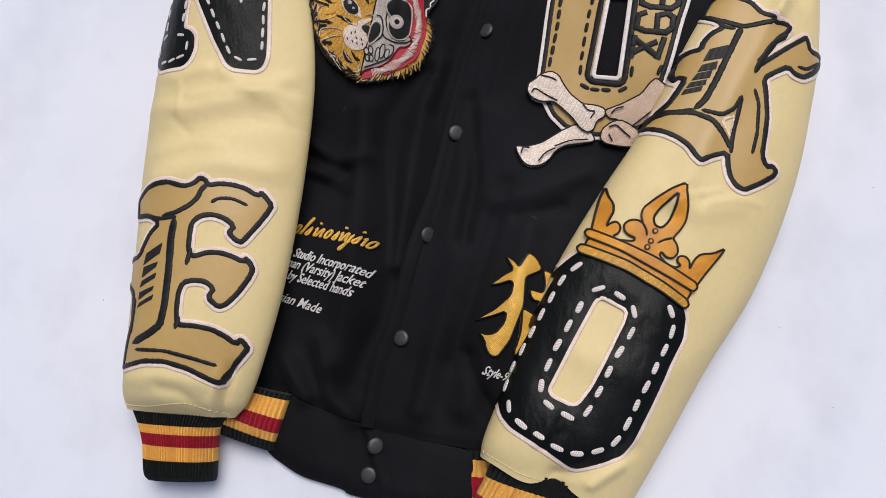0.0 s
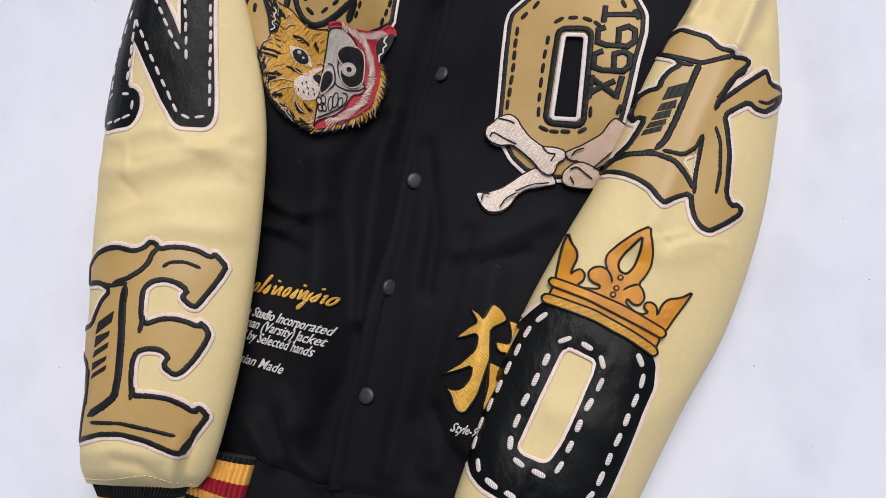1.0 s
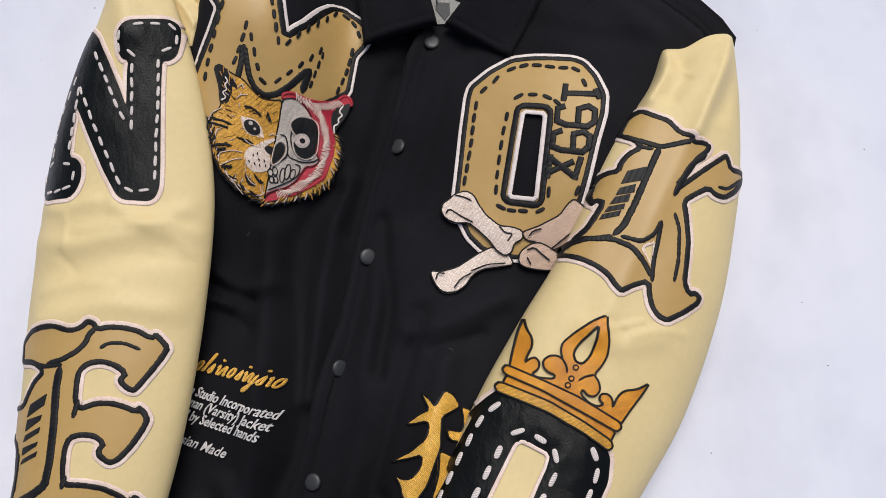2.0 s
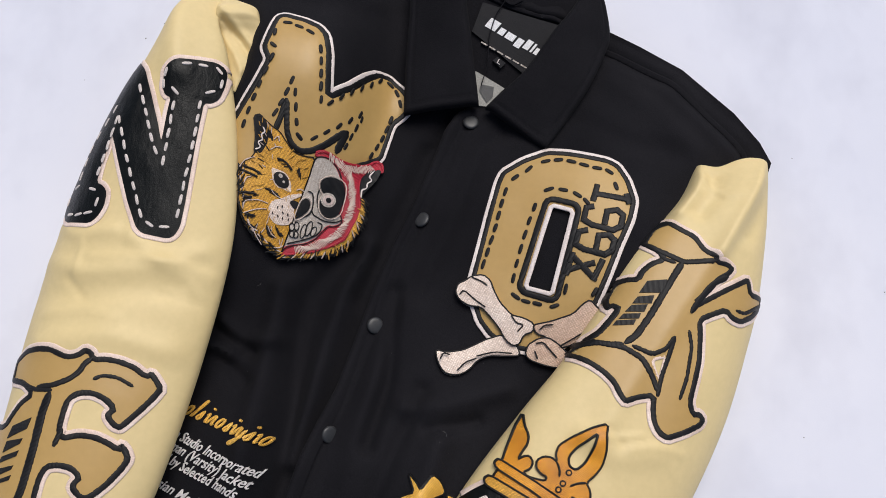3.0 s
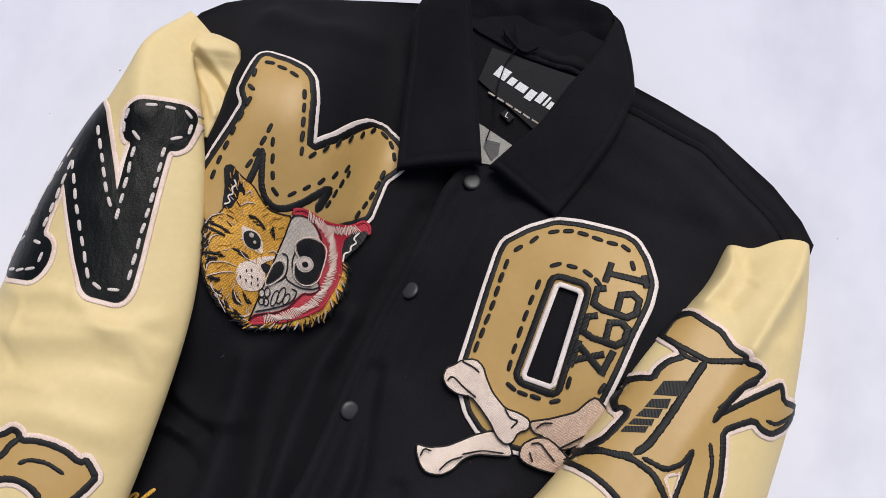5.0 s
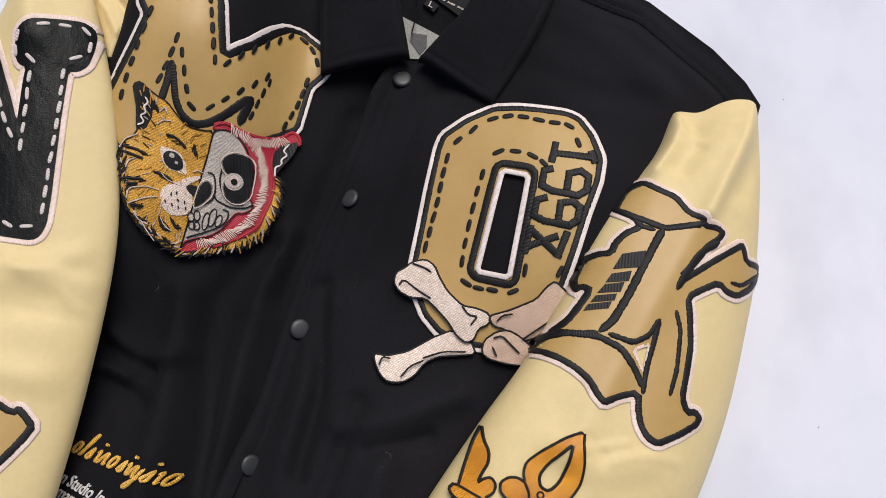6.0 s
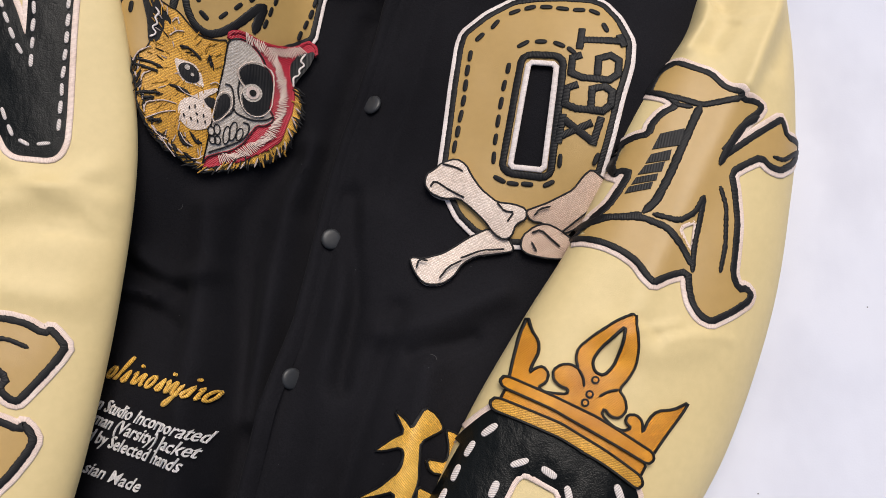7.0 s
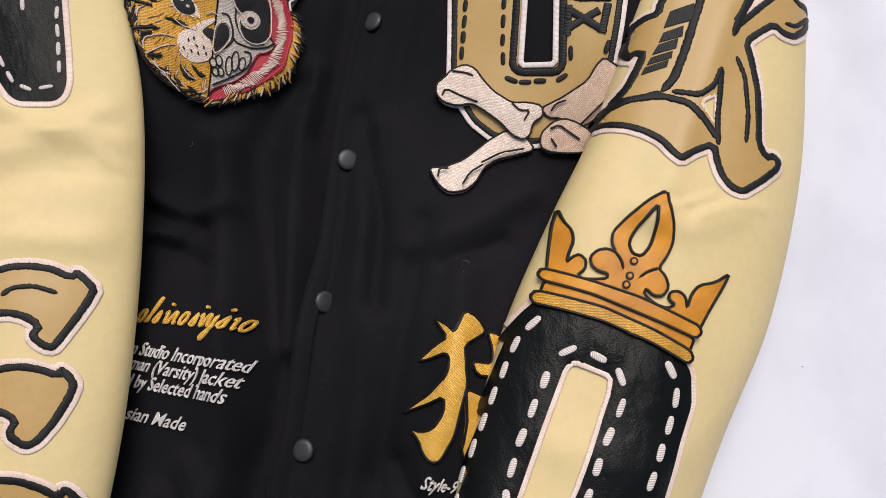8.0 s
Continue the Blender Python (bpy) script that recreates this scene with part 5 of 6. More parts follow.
ON_LEFT, ON_RIGHT, ON_BODY, ON_BACK = Surface(sleeve_left), Surface(sleeve_right), Surface(front_over, front_under), Surface(inner_back)
ON_SHEET = Surface(ground)


def clockwise(loop):
    x, y = np.asarray(loop).T
    return (x * np.roll(y, -1) - y * np.roll(x, -1)).sum() < 0


def bordered(face, loop, surf, inner, outer, w_in, w_out, lift=0.0, soft=1, jag=0.0):
    """Black or coloured satin edge just inside a piece's outline and a pale one just outside."""
    sign = -1 if clockwise(loop) else 1
    if outer:
        ribbon("border", loop, w_out, surf, 0.0006 + lift, outer, face, True, 0.0005, -sign * (w_out / 2 - 0.0004), "pale satin-stitched outer border", soft)
    if inner:
        ribbon("outline", loop, w_in, surf, 0.0016 + lift, inner, face, True, 0.0004, sign * (w_in / 2 - 0.0006), "black satin-stitched outline", soft, jag=jag)


# ---- gothic letters on the sleeves ----
def gothic(label, outline, at, hole, strokes, widths, bars, surf):
    loop = joined(outline, at)
    loops = [loop] + placed(hole, at)
    face = fill("letter_patch", loops, surf, 0.0014, TAN, jacket, label)
    bordered(face, loop, surf, BLACK_THREAD, PINK_THREAD, 0.0044, 0.0041, jag=0.0004)
    for h in placed(hole, at):
        ribbon("border", h, 0.003, surf, 0.0008, PINK_THREAD, face, True, 0.0006, 0, "pale satin-stitched outer border")
    for line, w in zip(placed(strokes, at), widths):
        ribbon("outline", line, 0.9 * w, surf, 0.0017, BLACK_THREAD, face, height=0.0006, jag=0.0005)
    for b in placed(bars, at):
        fill("bar", [b], surf, 0.0022, BLACK_THREAD, face, "black embroidered bar", step=0.004, soft=0)
    return face


gothic("tan leather gothic letter E outlined in black and white", E_OUT, E_AT, [], E_STROKES, (0.0050, 0.0040, 0.0075, 0.0032, 0.0036, 0.0050, 0.0050, 0.0030), E_BARS, ON_LEFT)
gothic("tan leather gothic letter K outlined in black and white", K_OUT, K_AT, K_HOLE, K_STROKES, (0.0050, 0.0062, 0.0046, 0.0040, 0.0052, 0.0042, 0.0042, 0.0034, 0.0058, 0.0040, 0.0032), K_BARS, ON_RIGHT)

# ---- black leather letters ----
loop = joined(N_OUT, N_AT)
face = fill("letter_patch", [loop], ON_LEFT, 0.0016, BLACK_LEATHER, jacket, "black grained leather letter N with white stitches", puff=0.0012)
bordered(face, loop, ON_LEFT, None, PINK_THREAD, 0, 0.0042)
for line in placed(N_STITCH, N_AT):
    stitches(line, 0.0128, (0.0086, 0.0027, 0.0009), ON_LEFT, 0.0026, STITCH_WHITE, face)

loop = joined(Z_OUT, Z_AT)
holes = placed(Z_HOLE, Z_AT)
face = fill("letter_patch", [loop] + holes, ON_RIGHT, 0.0016, BLACK_LEATHER, jacket, "black grained leather letter O with white stitches", puff=0.0014)
bordered(face, loop, ON_RIGHT, None, PINK_THREAD, 0, 0.0042)
ribbon("border", holes[0], 0.0036, ON_RIGHT, 0.0012, PINK_THREAD, face, True, 0.0007, 0, "pale satin-stitched outer border")
for line, period in zip(placed(Z_STITCH, Z_AT), (0.0172, 0.0188)):
    stitches(line, period, (0.0118, 0.0046, 0.0011), ON_RIGHT, 0.0030, STITCH_WHITE, face)

# ---- tan leather letters on the chest ----
loop = joined(M_OUT, M_AT)
face = fill("letter_patch", [loop], ON_BODY, 0.0020, TAN, jacket, "tan leather letter M with black stitches", puff=0.0030)
bordered(face, loop, ON_BODY, BLACK_THREAD, WHITE_THREAD, 0.0044, 0.0036, 0.0016, jag=0.0003)
for line in placed(M_STROKES, M_AT):
    ribbon("outline", line, 0.0052, ON_BODY, 0.0050, BLACK_THREAD, face, height=0.0006, jag=0.0003)
for line in placed(M_STITCH, M_AT):
    stitches(line, 0.0120, (0.0082, 0.0034, 0.0009), ON_BODY, 0.0050, STITCH_BLACK, face)

loop = joined(O_OUT, O_AT)
hole = placed(O_RINGW, O_AT)[0]
face = fill("letter_patch", [loop, hole], ON_BODY, 0.0020, TAN, jacket, "tan leather letter O with black stitches and white-edged slot", puff=0.0020)
bordered(face, loop, ON_BODY, BLACK_THREAD, WHITE_THREAD, 0.0042, 0.0042, 0.0014, jag=0.0003)
ribbon("border", placed(O_RINGW, O_AT)[0], 0.0038, ON_BODY, 0.0042, WHITE_THREAD, face, True, 0.0007, 0, "white satin-stitched slot border", soft=1)
ribbon("outline", placed(O_RINGB, O_AT)[0], 0.0050, ON_BODY, 0.0040, BLACK_THREAD, face, True, 0.0006, 0, soft=1, jag=0.0003)
for line in placed(O_STITCH, O_AT):
    stitches(line, 0.0128, (0.0092, 0.0036, 0.0009), ON_BODY, 0.0044, STITCH_BLACK, face)
# the year 199X, read downwards, in block strokes
for line in placed(YEAR_LINES, YEAR_AT):
    ribbon("numeral", line, 0.0051, ON_BODY, 0.0044, BLACK_THREAD, face, height=0.0004, label="black embroidered stroke of the year 199X", soft=0, taper=False, jag=0.0004)

# ---- crossed bones ----
bones = new("bone_patch")
bones.parent = jacket
bones["label"] = "crossed bones embroidered in pale thread"
for k, (loop, mat) in enumerate(((BONE_B, BONE_THREAD), (BONE_C, ROSE_THREAD), (BONE_D, ROSE_THREAD), (BONE_A, BONE_THREAD))):
    loop = joined(loop, BONE_AT)
    lift = (0.0044, 0.0056, 0.0064, 0.0072)[k]
    fill("bone", [loop], ON_BODY, lift, mat, bones, puff=0.0010)
    ribbon("outline", loop, 0.0014, ON_BODY, lift - 0.0003, BLACK_THREAD, bones, True, 0.0007)
for line in placed(BONE_LINES, BONE_AT):
    ribbon("crease_line", line, 0.0013, ON_BODY, 0.0084, BLACK_THREAD, bones, height=0.0005)

# ---- crown ----
crown = new("crown_patch")
crown.parent = jacket
crown["label"] = "crown embroidered in orange and gold thread"
loop, hole = joined(CROWN_TOP, CROWN_AT), placed(CROWN_HOLE, CROWN_AT)
fill("crown_top", [loop] + hole, ON_RIGHT, 0.0016, ORANGE_THREAD, crown, "orange crown points and curls", step=0.004, puff=0.0006)
ribbon("outline", loop, 0.0017, ON_RIGHT, 0.0018, BLACK_THREAD, crown, True, 0.0009)
ribbon("outline", hole[0], 0.0020, ON_RIGHT, 0.0018, BLACK_THREAD, crown, True, 0.0009)
for piece, mat, lift in ((CROWN_BAND, ORANGE_THREAD, 0.0030), (CROWN_FOOT, AMBER_THREAD, 0.0042), (CROWN_RIM, ORANGE_THREAD, 0.0042)):
    loop = joined(piece, CROWN_AT)
    fill("crown_band", [loop], ON_RIGHT, lift, mat, crown, step=0.004, puff=0.0006)
    ribbon("outline", loop, 0.0016, ON_RIGHT, lift + 0.0002, BLACK_THREAD, crown, True, 0.0009)
for line in placed(CROWN_LINES, CROWN_AT):
    ribbon("outline", line, 0.0018, ON_RIGHT, 0.0024, BLACK_THREAD, crown, height=0.0008)


def disc_loop(x, y, rx, ry, turn=0.0, n=20):
    c, s = math.cos(turn), math.sin(turn)
    return np.array([(x + rx * math.cos(a) * c - ry * math.sin(a) * s, y + rx * math.cos(a) * s + ry * math.sin(a) * c) for a in (2 * math.pi * k / n for k in range(n))])


for x, y in joined(CROWN_DOTS, CROWN_AT):
    fill("pearl", [disc_loop(x, y, 0.0026, 0.0026)], ON_RIGHT, 0.0030, BLACK_THREAD, crown, step=0.003, soft=0)
    fill("pearl", [disc_loop(x, y, 0.0013, 0.0013)], ON_RIGHT, 0.0036, ORANGE_THREAD, crown, step=0.003, soft=0)

# ---- gold brush character ----
sign = new("brush_character")
sign.parent = jacket
sign["label"] = "brush character embroidered in gold thread"
for k, piece in enumerate((KANJI_A, KANJI_B, KANJI_C)):
    loop = joined(piece, KANJI_AT)
    fill("brush_stroke", [loop], ON_BODY, 0.0016 + 0.0004 * k, GOLD_THREAD, sign, step=0.004, puff=0.0010)
    ribbon("outline", loop, 0.0015, ON_BODY, 0.0014 + 0.0004 * k, BLACK_THREAD, sign, True, 0.0008)

# ---- round emblem in coloured shapes: half a cat's head, half a skull ----
emblem = new("emblem_patch")
emblem.parent = jacket
emblem["label"] = "embroidered emblem, half gold cat head and half grey skull, crimson rim"
for word, piece, mat, lift, edge, w in (("back_edge", EMBLEM_BACK, GOLD_THREAD, 0.0044, BLACK_THREAD, 0.0016), ("crimson_rim", EMBLEM_RED, RED_THREAD, 0.0056, RED_THREAD, 0.0024),
                                        ("grey_half", EMBLEM_GREY, GREY_THREAD, 0.0062, BLACK_THREAD, 0.0010), ("gold_half", EMBLEM_GOLD, AMBER_THREAD, 0.0062, BLACK_THREAD, 0.0010)):
    loop = joined(piece, EMBLEM_AT)
    fill(word, [loop], ON_BODY, lift, mat, emblem, step=0.004, puff=0.0010)
    ribbon("outline", loop, w, ON_BODY, lift + 0.0003, edge, emblem, True, 0.0006)
dots = random.Random(5)
# pale hatching over the crimson rim
for line in placed(EMBLEM_RAYS, EMBLEM_AT):
    line = resampled(rounded(line, False, 2, 0.01), 0.0013, False)
    for k in range(1, len(line) - 1):
        t = line[k + 1] - line[k - 1]
        t /= np.linalg.norm(t)
        put_stitch(STITCH_PINK, "ray", line[k][0], line[k][1], math.atan2(t[1], t[0]) - 1.1 + 0.35 * math.sin(k * 0.35) + dots.uniform(-0.1, 0.1), (dots.uniform(0.0060, 0.0096), 0.0007, 0.0005), ON_BODY, 0.0074, emblem)
for piece, zig in zip(placed(EMBLEM_EAR, EMBLEM_AT), placed(EMBLEM_ZIGZAG, EMBLEM_AT)):
    fill("dark_tip", [piece], ON_BODY, 0.0070, BLACK_THREAD, emblem, step=0.004)
    ribbon("zigzag", zig, 0.0012, ON_BODY, 0.0080, WHITE_THREAD, emblem, height=0.0007, soft=2)
# the cat's eye and muzzle in pale thread; both halves' eyes and noses dark
for piece in placed(EMBLEM_PALE, EMBLEM_AT):
    fill("pale_oval", [piece], ON_BODY, 0.0076, BONE_THREAD, emblem, step=0.003, puff=0.0006)
for k, piece in enumerate(placed(EMBLEM_DARK, EMBLEM_AT)):
    fill("dark_oval", [piece], ON_BODY, 0.0082, BLACK_THREAD, emblem, step=0.003, puff=0.0008)
    if k > 1:
        ribbon("rim_line", piece, 0.0008, ON_BODY, 0.0084, BONE_THREAD, emblem, True, 0.0005, shift=0.0012 if clockwise(piece) else -0.0012)
e = joined(EMBLEM_DOTS, EMBLEM_AT)
for (x, y), r, mat, lift in ((e[1], 0.0062, GREY_THREAD, 0.0090), (e[1], 0.0044, BLUSH_THREAD, 0.0096), (e[1], 0.0022, BLACK_THREAD, 0.0102), (e[0] + (-0.001, 0.0036), 0.0018, GREY_THREAD, 0.0092), (e[0] + (0.002, -0.001), 0.0012, GREY_THREAD, 0.0092)):
    fill("disc", [disc_loop(x, y, r, r)], ON_BODY, lift, mat, emblem, step=0.003, soft=0)
# the skull's teeth
for (x, y), (rx, ry, turn) in zip(joined(EMBLEM_TEETH, EMBLEM_AT), ((0.0021, 0.0030, 0), (0.0020, 0.0034, 0), (0.0021, 0.0026, 0), (0.0020, 0.0028, 0), (0.0021, 0.0062, -0.2), (0.0024, 0.0066, -0.25), (0.0021, 0.0044, -0.3))):
    loop = disc_loop(x, y, rx, ry, turn)
    fill("tooth", [loop], ON_BODY, 0.0076, GREY_THREAD, emblem, step=0.003, puff=0.0008, soft=0)
    ribbon("outline", loop, 0.0009, ON_BODY, 0.0078, BLACK_THREAD, emblem, True, 0.0006)
for line in placed(EMBLEM_LINES, EMBLEM_AT):
    ribbon("grey_line", line, 0.0011, ON_BODY, 0.0076, BLACK_THREAD, emblem, height=0.0005, soft=2)
for x, y in joined(EMBLEM_SPECKS, EMBLEM_AT):
    put_stitch(STITCH_BLACK, "fleck", x, y, 1.9 + dots.uniform(-0.5, 0.5), (0.0024, 0.0011, 0.0006), ON_BODY, 0.0088, emblem)
for line in placed(EMBLEM_MARKS, EMBLEM_AT):
    ribbon("stripe_mark", line, 0.0020, ON_BODY, 0.0076, BLACK_THREAD, emblem, height=0.0006, jag=0.0003)
    a, b = line[0], line[-1]
    for k in range(4):
        q = a + (b - a) * (k + 0.5) / 4 + (dots.uniform(-0.0014, 0.0014), dots.uniform(-0.0018, 0.0018))
        put_stitch(STITCH_BLACK, "tuft", q[0], q[1], math.atan2(*(b - a)[::-1]) + dots.uniform(-0.5, 0.5), (dots.uniform(0.0036, 0.0056), 0.0009, 0.0006), ON_BODY, 0.0078, emblem)
for line in placed(EMBLEM_FUR, EMBLEM_AT):
    ribbon("fur_line", line, 0.0008, ON_BODY, 0.0078, BLUSH_THREAD, emblem, height=0.0005, soft=2)
fringe = resampled(rounded(joined(EMBLEM_FRINGE, EMBLEM_AT), False, 2), 0.0017, False)
middle = fringe.mean(0)
for k, (x, y) in enumerate(fringe):
    out = math.atan2(y - middle[1], x - middle[0])
    r = dots.uniform(-0.0050, 0.0004)
    me = (STITCH_BLACK, STITCH_AMBER, STITCH_BLACK, STITCH_BLUSH, STITCH_BLACK, STITCH_AMBER)[k % 6] if r < -0.001 else STITCH_BLACK
    put_stitch(me, "tuft", x + r * math.cos(out), y + r * math.sin(out), out + dots.uniform(-0.5, 0.3) - 0.9, (dots.uniform(0.005, 0.0085), 0.0012, 0.0009), ON_BODY, 0.0072, emblem)
c = joined(EMBLEM_GOLD, EMBLEM_AT).mean(0)
gold_loop = joined(EMBLEM_GOLD, EMBLEM_AT)
spots_at = [c + (dots.uniform(-0.045, 0.035), dots.uniform(-0.060, 0.060)) for k in range(300)]
for k, (q, ok) in enumerate(zip(spots_at, enclosed(np.array(spots_at), gold_loop))):
    gap = seg_distance(q[None], np.vstack([gold_loop[13:], gold_loop[:1]]))[0]
    if ok and gap > 0.003:
        a = math.atan2(q[1] - e[0][1], q[0] - e[0][0]) + dots.uniform(-0.4, 0.4)
        me = (STITCH_AMBER, STITCH_BLACK if gap < 0.010 else STITCH_AMBER, STITCH_BLUSH if k % 3 == 0 else STITCH_AMBER)[dots.randrange(3)]
        put_stitch(me, "tuft", q[0], q[1], a, (dots.uniform(0.003, 0.007), 0.0008, 0.0006), ON_BODY, 0.0074, emblem)


# ---- embroidered writing ----
def embroidered(words, start, end, share, size, mat, parent, surf, lift=0.0010, shear=0.50, bold=0.005):
    """Words set along a line from start to end on a surface; share is the part of them that fills the line, from its end back."""
    cu = bpy.data.curves.new("writing", "FONT")
    cu.body, cu.shear, cu.size, cu.offset, cu.extrude, cu.resolution_u = words, shear, 1.0, bold, 0.04, 2
    tmp = new("writing", cu)
    bpy.context.view_layer.update()
    me = bpy.data.meshes.new_from_object(tmp.evaluated_get(bpy.context.evaluated_depsgraph_get()))
    bpy.data.objects.remove(tmp)
    co = np.array([v.co[:] for v in me.vertices])
    start, end = np.array(start), np.array(end)
    length = np.linalg.norm(end - start)
    along = (end - start) / length
    up = np.array([-along[1], along[0]])
    wide = co[:, 0].max() - co[:, 0].min()
    sx = length / share / wide
    for v, c in zip(me.vertices, co):
        q = end + along * (c[0] - co[:, 0].max()) * sx + up * c[1] * size
        v.co = surf.at(q[0], q[1], lift + 0.012 * c[2])[0]
    me.name = "writing"
    me.materials.append(mat)
    ob = new("writing", me)
    ob.parent = parent
    ob["label"] = "embroidered words " + words
    return ob


lines = placed(TEXT_LINES, TEXT_AT)
for words, line, share, size in (("n Studio Incorporated", lines[1], 0.91, 0.0125), ("man (Varsity) Jacket", lines[2], 0.80, 0.0125), ("d by Selected hands", lines[3], 0.90, 0.0125),
                                 ("sian Made", lines[4], 1.0, 0.0125), ("Style-9", (lines[5][0], lines[5][0] + (lines[5][1] - lines[5][0]) * 0.8), 1.0, 0.0115)):
    embroidered(words, line[0], line[1], share, size, WRITING_THREAD, jacket, ON_BODY)

# the maker's name above them, as a plain running flourish in gold
a, b = lines[0]
along = (b - a) / np.linalg.norm(b - a)
up = np.array([-along[1], along[0]])
length = np.linalg.norm(b - a)
SWING = {"oval": [(0.62, 0.98), (0.25, 0.95), (0.02, 0.5), (0.15, 0.06), (0.5, 0.04), (0.74, 0.5), (0.6, 0.98), (0.8, 0.75)], "tall": [(0.0, 0.0), (0.25, 0.5), (0.55, 1.5), (0.6, 2.0), (0.45, 1.9), (0.3, 0.9), (0.2, 0.0)],
         "arch": [(0.0, 0.0), (0.15, 0.55), (0.4, 0.96), (0.6, 0.9), (0.6, 0.4), (0.66, 0.05), (0.9, 0.2)], "down": [(0.1, 0.7), (0.3, 0.98), (0.36, 0.4), (0.4, 0.04), (0.62, 0.2)],
         "wave": [(0.0, 0.1), (0.45, 1.0), (0.5, 0.55), (0.56, 0.15), (0.3, 0.0), (0.05, 0.12)], "tail": [(0.72, 0.95), (0.7, 0.3), (0.5, -0.6), (0.15, -0.95), (-0.1, -0.75), (0.3, -0.35), (0.9, 0.2)]}
letter = 0.0085
for kind, at, dotted in (("oval", 0.03, 0), ("tall", 0.12, 0), ("wave", 0.19, 0), ("down", 0.275, 1), ("arch", 0.335, 0), ("oval", 0.43, 0), ("wave", 0.53, 0), ("down", 0.60, 1), ("arch", 0.655, 0), ("tail", 0.69, 0), ("wave", 0.775, 1), ("down", 0.84, 0), ("oval", 0.905, 0)):
    pts = np.array([a + along * (at * length + (u * 0.78 + v * 0.42) * letter) + up * v * letter for u, v in SWING[kind]])
    ribbon("flourish", pts, 0.0020, ON_BODY, 0.0012, GOLD_THREAD, jacket, height=0.0008, label="gold embroidered flourish", soft=2)
    if dotted:
        q = a + along * (at * length + 0.85 * letter) + up * 1.5 * letter
        fill("flourish", [disc_loop(q[0], q[1], 0.0011, 0.0011)], ON_BODY, 0.0018, GOLD_THREAD, jacket, "gold embroidered flourish", step=0.003, soft=0)

# ---- neck label, lining and loop ----
label = fill("neck_label", [placed(LABEL_LINES, LABEL_AT)[0]], ON_BACK, 0.0030, LABEL_CLOTH, jacket, "black woven neck label with white print", soft=0)
(wa, wb), (sa, sb) = placed(LABEL_WORD, LABEL_AT)
along = (wb - wa) / np.linalg.norm(wb - wa)
up = np.array([-along[1], along[0]])
for k, (x0, x1, lo, hi) in enumerate(((0.0, 0.20, 0, 9.5), (0.22, 0.33, 0, 6.5), (0.35, 0.52, 0, 6.5), (0.54, 0.66, -2.5, 6.5), (0.68, 0.79, 0, 9.5), (0.81, 0.85, 0, 9.0), (0.87, 0.98, 0, 6.5))):
    length = np.linalg.norm(wb - wa)
    box = np.array([wa + along * (u * length + v * 0.00022) + up * v / 1000 for u, v in ((x0, lo), (x0 + 0.9 * (x1 - x0), lo), (x0 + 0.9 * (x1 - x0), hi), (x0, hi))])
    fill("print_bar", [box], ON_BACK, 0.0036, PRINT, label, "white printed bar", step=0.004, soft=0)
for k in range(6):
    length = np.linalg.norm(sb - sa)
    u0, u1 = k / 6 + 0.01, (k + 0.82) / 6
    box = np.array([sa + along * u * length + up * v / 1000 for u, v in ((u0, 0), (u1, 0), (u1, 1.3), (u0, 1.3))])
    fill("print_bar", [box], ON_BACK, 0.0034, GREY_THREAD, label, "grey printed bar", step=0.004, soft=0)
size_tab = fill("size_tab", [placed(LABEL_SIZE, LABEL_AT)[0]], ON_BACK, 0.0044, LABEL_CLOTH, jacket, "black size tab", soft=0)
c = placed(LABEL_SIZE, LABEL_AT)[0].mean(0)
embroidered("L", c - along * 0.0016 - up * 0.002, c + along * 0.0016 - up * 0.002, 1.0, 0.0062, WHITE_THREAD, size_tab, ON_BACK, 0.0052, shear=0.0)
patch, mark = placed(LINING_LINES, LINING_AT)
lining = fill("lining", [patch], ON_BACK, 0.0014, LINING, jacket, "pale grey lining with a darker print", soft=0)
fill("print_mark", [mark], ON_BACK, 0.0022, LINING_DARK, lining, "dark grey print", soft=0)
loop_at = np.array((0.047, 0.520))
ribbon("hanger_loop", np.array([loop_at + d for d in ((-0.016, 0.014), (-0.004, 0.004), (0.004, 0.0), (0.014, 0.006))]), 0.0026, ON_BACK, 0.0050, WOOL, jacket, height=0.0015, label="black hanger loop")
ribbon("tag_cord", np.array([loop_at + d for d in ((-0.008, 0.020), (-0.002, 0.004), (-0.010, -0.010), (-0.014, -0.030), (-0.012, -0.055), (-0.016, -0.075))]), 0.0010, ON_BACK, 0.0060, WOOL, jacket, height=0.0008, label="thin black cord")

ribbon("neck_seam", np.array(NECK_SEAM)[:, :2] + (0, -0.001), 0.0042, Surface(stand, inner_back), 0.0006, WOOL, jacket, height=0.0022, label="rolled seam under the collar", soft=2)

# ---- rolled edge of the overlapping front ----
line = resampled(rounded(np.array(PLACKET), False, 2), 0.002, False)
t = np.gradient(line, axis=0)
t /= np.linalg.norm(t, axis=1)[:, None]
inward = np.stack([-t[:, 1], t[:, 0]], 1)
verts, faces = [], []
for o, h in ((-0.0008, -0.0100), (-0.0008, -0.0010), (0.0004, 0.0014), (0.0022, 0.0027), (0.0044, 0.0027), (0.0066, 0.0016), (0.0088, 0.0002), (0.0112, -0.0016)):
    q = line + inward * o
    z = over_height(line + inward * 0.003)
    z = np.convolve(np.pad(z, 6, mode="edge"), np.ones(13) / 13, "valid")
    verts += [(x, y, c + h) for (x, y), c in zip(q, z)]
n = len(line)
faces = [(k * n + i, k * n + i + 1, (k + 1) * n + i + 1, (k + 1) * n + i) for k in range(7) for i in range(n - 1)]
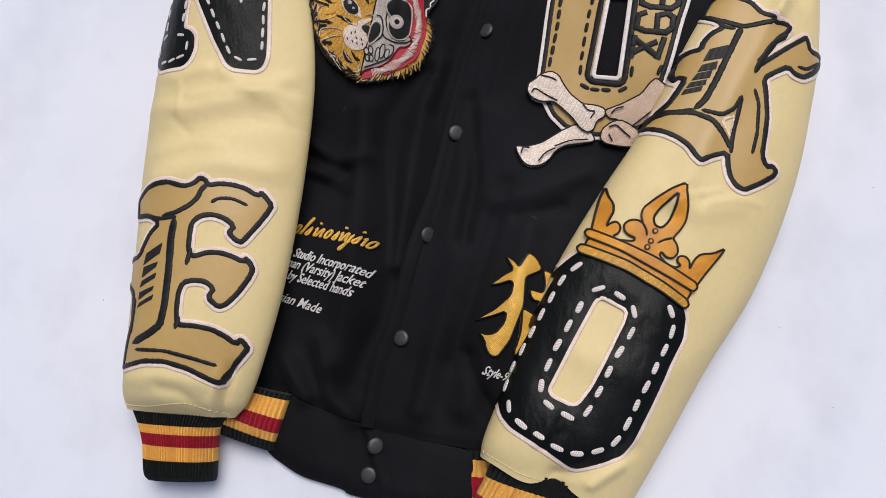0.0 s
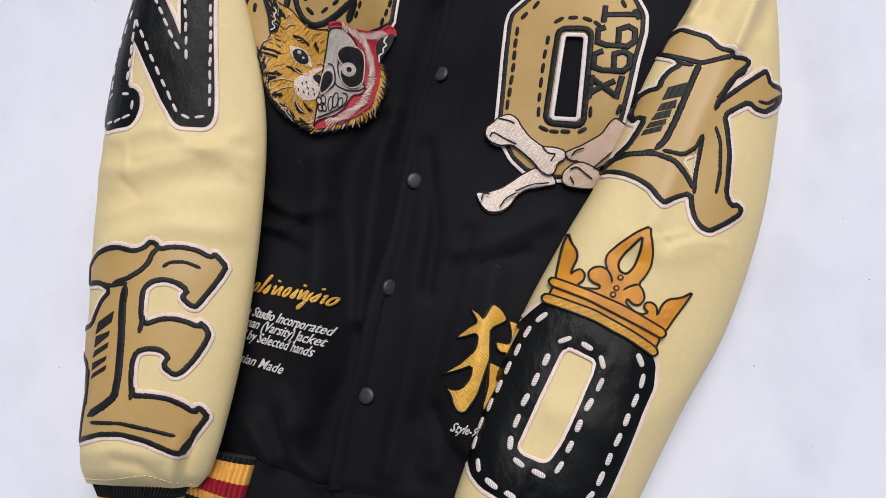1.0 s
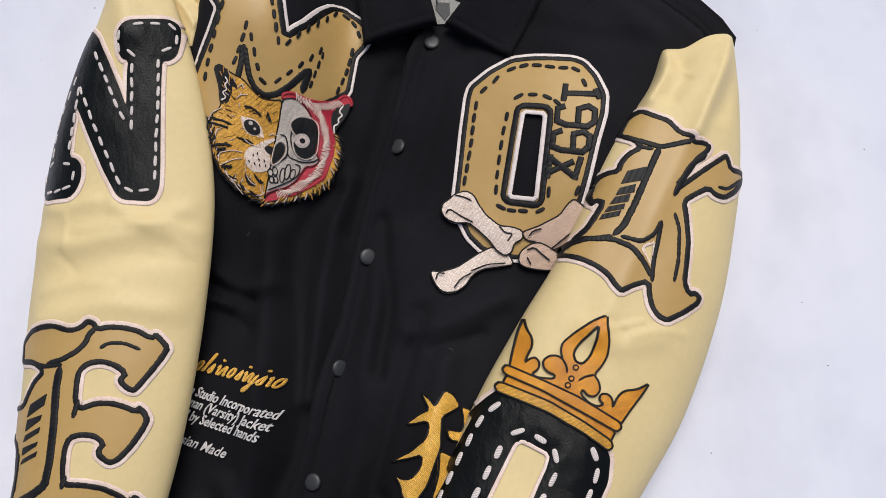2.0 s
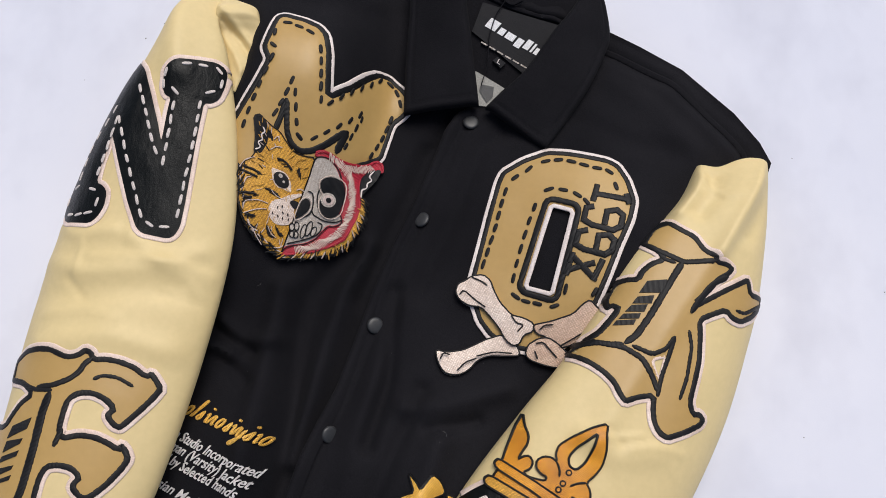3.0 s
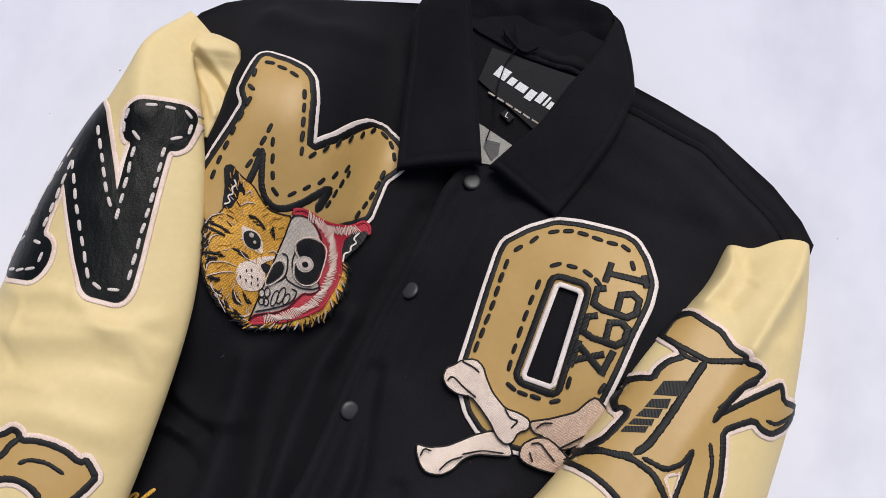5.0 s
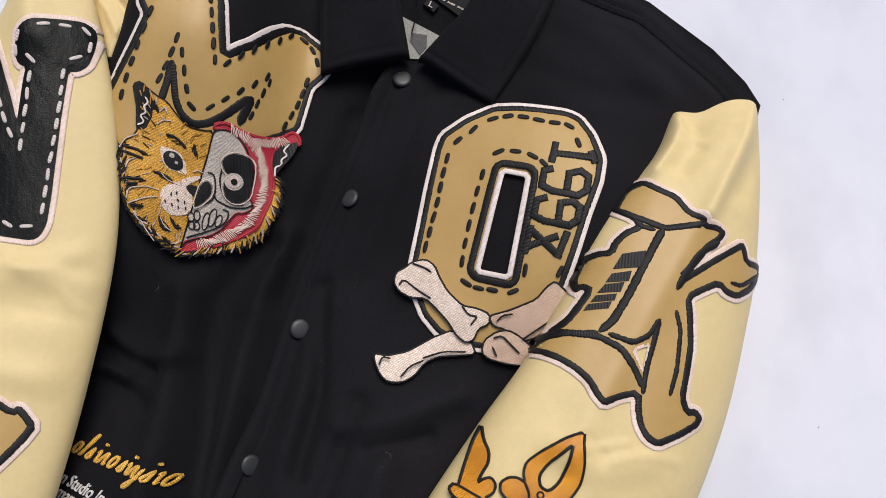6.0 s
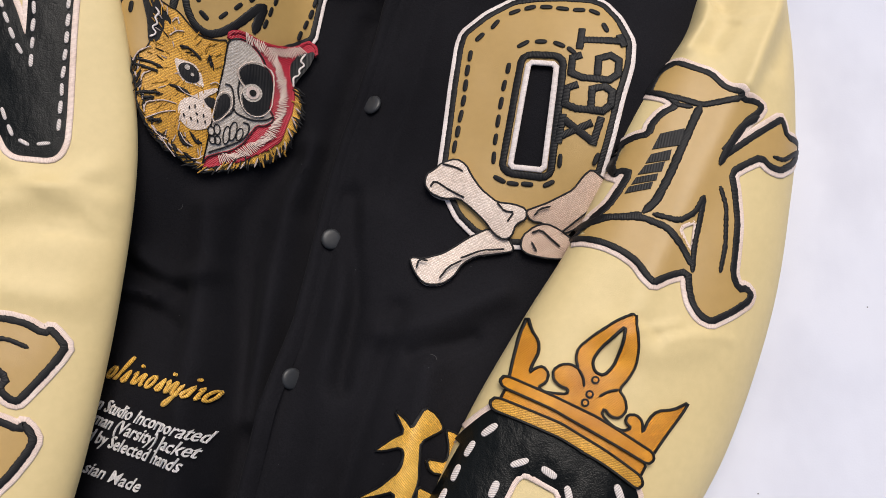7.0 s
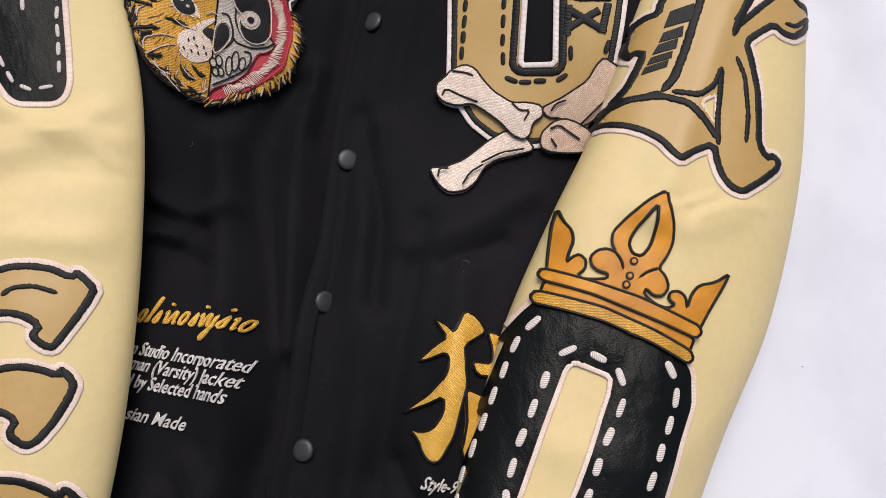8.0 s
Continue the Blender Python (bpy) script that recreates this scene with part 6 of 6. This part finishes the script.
mesh_object("placket_welt", verts, faces, WOOL, jacket)

# ---- raised seam over the shoulder ----
ribbon("shoulder_seam", np.array(YOKE), 0.0054, ON_BODY, 0.0002, WOOL, jacket, height=0.0009, shift=0.0028, soft=2)

# ---- snaps ----
def snap_mesh():
    prof = [(0.0, 0.00260), (0.0035, 0.00252), (0.0058, 0.00225), (0.0068, 0.0017), (0.0074, 0.0008), (0.0073, 0.0001), (0.0062, -0.0012)]
    verts, faces, n = [(0, 0, prof[0][1])], [], 28
    for r, z in prof[1:]:
        verts += [(r * math.cos(2 * math.pi * k / n), r * math.sin(2 * math.pi * k / n), z) for k in range(n)]
    for k in range(n):
        faces.append((0, 1 + k, 1 + (k + 1) % n))
        for j in range(len(prof) - 2):
            q = 1 + j * n
            faces.append((q + k, q + n + k, q + n + (k + 1) % n, q + (k + 1) % n))
    ob = mesh_object("snap_button", verts, faces, SNAP)
    me = ob.data
    bpy.data.objects.remove(ob)
    return me


snap = snap_mesh()
ON_FRONT = Surface(front_over, front_under, waistband)
for x, y in ((0.0255, 0.4095), (-0.0075, 0.3122), (-0.038, 0.2125), (-0.064, 0.116), (-0.086, 0.022), (-0.110, -0.073), (-0.1165, -0.0995)):
    p, nrm = ON_FRONT.at(x, y, 0.0018)
    ob = new("snap_button", snap)
    ob.parent = jacket
    ob["label"] = "round dark grey metal snap"
    ob.matrix_world = Matrix.Translation(p) @ nrm.to_track_quat("Z", "Y").to_matrix().to_4x4()

# ---- seams ----
for at, rows, surf, me in ((SEAML_AT, SEAML_LINES, ON_LEFT, STITCH_CREAM), (SEAMR_AT, SEAMR_LINES, ON_RIGHT, STITCH_CREAM)):
    for line in placed(rows, at):
        stitches(line, 0.0042, (0.0032, 0.0010, 0.0006), surf, 0.0003, me, jacket, "seam_stitch")

# ---- specks on the sheet and lint on the wool ----
rng = random.Random(11)
verts, faces = [], []


def speck(x, y, z, r):
    n = len(verts)
    verts.extend((x + r * math.cos(k * 1.257) * rng.uniform(0.6, 1.2), y + r * math.sin(k * 1.257) * rng.uniform(0.6, 1.2), z) for k in range(5))
    verts.append((x, y, z + r * 0.5))
    faces.extend((n + k, n + (k + 1) % 5, n + 5) for k in range(5))


for x, y in ((0.257, 0.032), (0.333, 0.420), (0.349, 0.161), (0.366, 0.104), (-0.300, 0.470), (-0.285, 0.488), (-0.350, 0.420), (-0.380, 0.060), (0.300, -0.040), (0.420, 0.300)):
    speck(x, y, ON_SHEET.at(x, y)[0].z + 0.0002, rng.uniform(0.0005, 0.0009))
tagged(mesh_object("specks", verts, faces, LINING_DARK), "tiny dark grey specks on the white sheet", "specks", kind="stuff")
verts, faces = [], []
for x, y in ((-0.150, 0.255), (-0.060, 0.270), (0.000, 0.245), (0.030, 0.120), (0.038, 0.112), (-0.140, 0.160), (0.000, 0.060), (-0.020, 0.190), (0.190, 0.430), (-0.070, 0.060), (0.060, 0.190)):
    speck(x, y, ON_BODY.at(x, y)[0].z + 0.0003, rng.uniform(0.0002, 0.00032))
for x, y, a, w in ((0.034, 0.128, 1.9, 0.006), (-0.142, 0.236, 0.4, 0.005)):
    pts = [(x + w * (u - 0.5) * math.cos(a + u * 0.9), y + w * (u - 0.5) * math.sin(a + u * 0.9)) for u in np.linspace(0, 1, 9)]
    for (x0, y0), (x1, y1) in zip(pts, pts[1:]):
        n = len(verts)
        d = np.array((-(y1 - y0), x1 - x0))
        d = d / (np.linalg.norm(d) + 1e-9) * 0.00008
        z = ON_BODY.at(x0, y0)[0].z + 0.0006
        verts += [(x0 - d[0], y0 - d[1], z), (x0 + d[0], y0 + d[1], z), (x1 + d[0], y1 + d[1], z), (x1 - d[0], y1 - d[1], z)]
        faces.append((n, n + 3, n + 2, n + 1))
tagged(mesh_object("lint", verts, faces, LINING_DARK), "grey bits of lint on the black wool", "lint", kind="stuff")
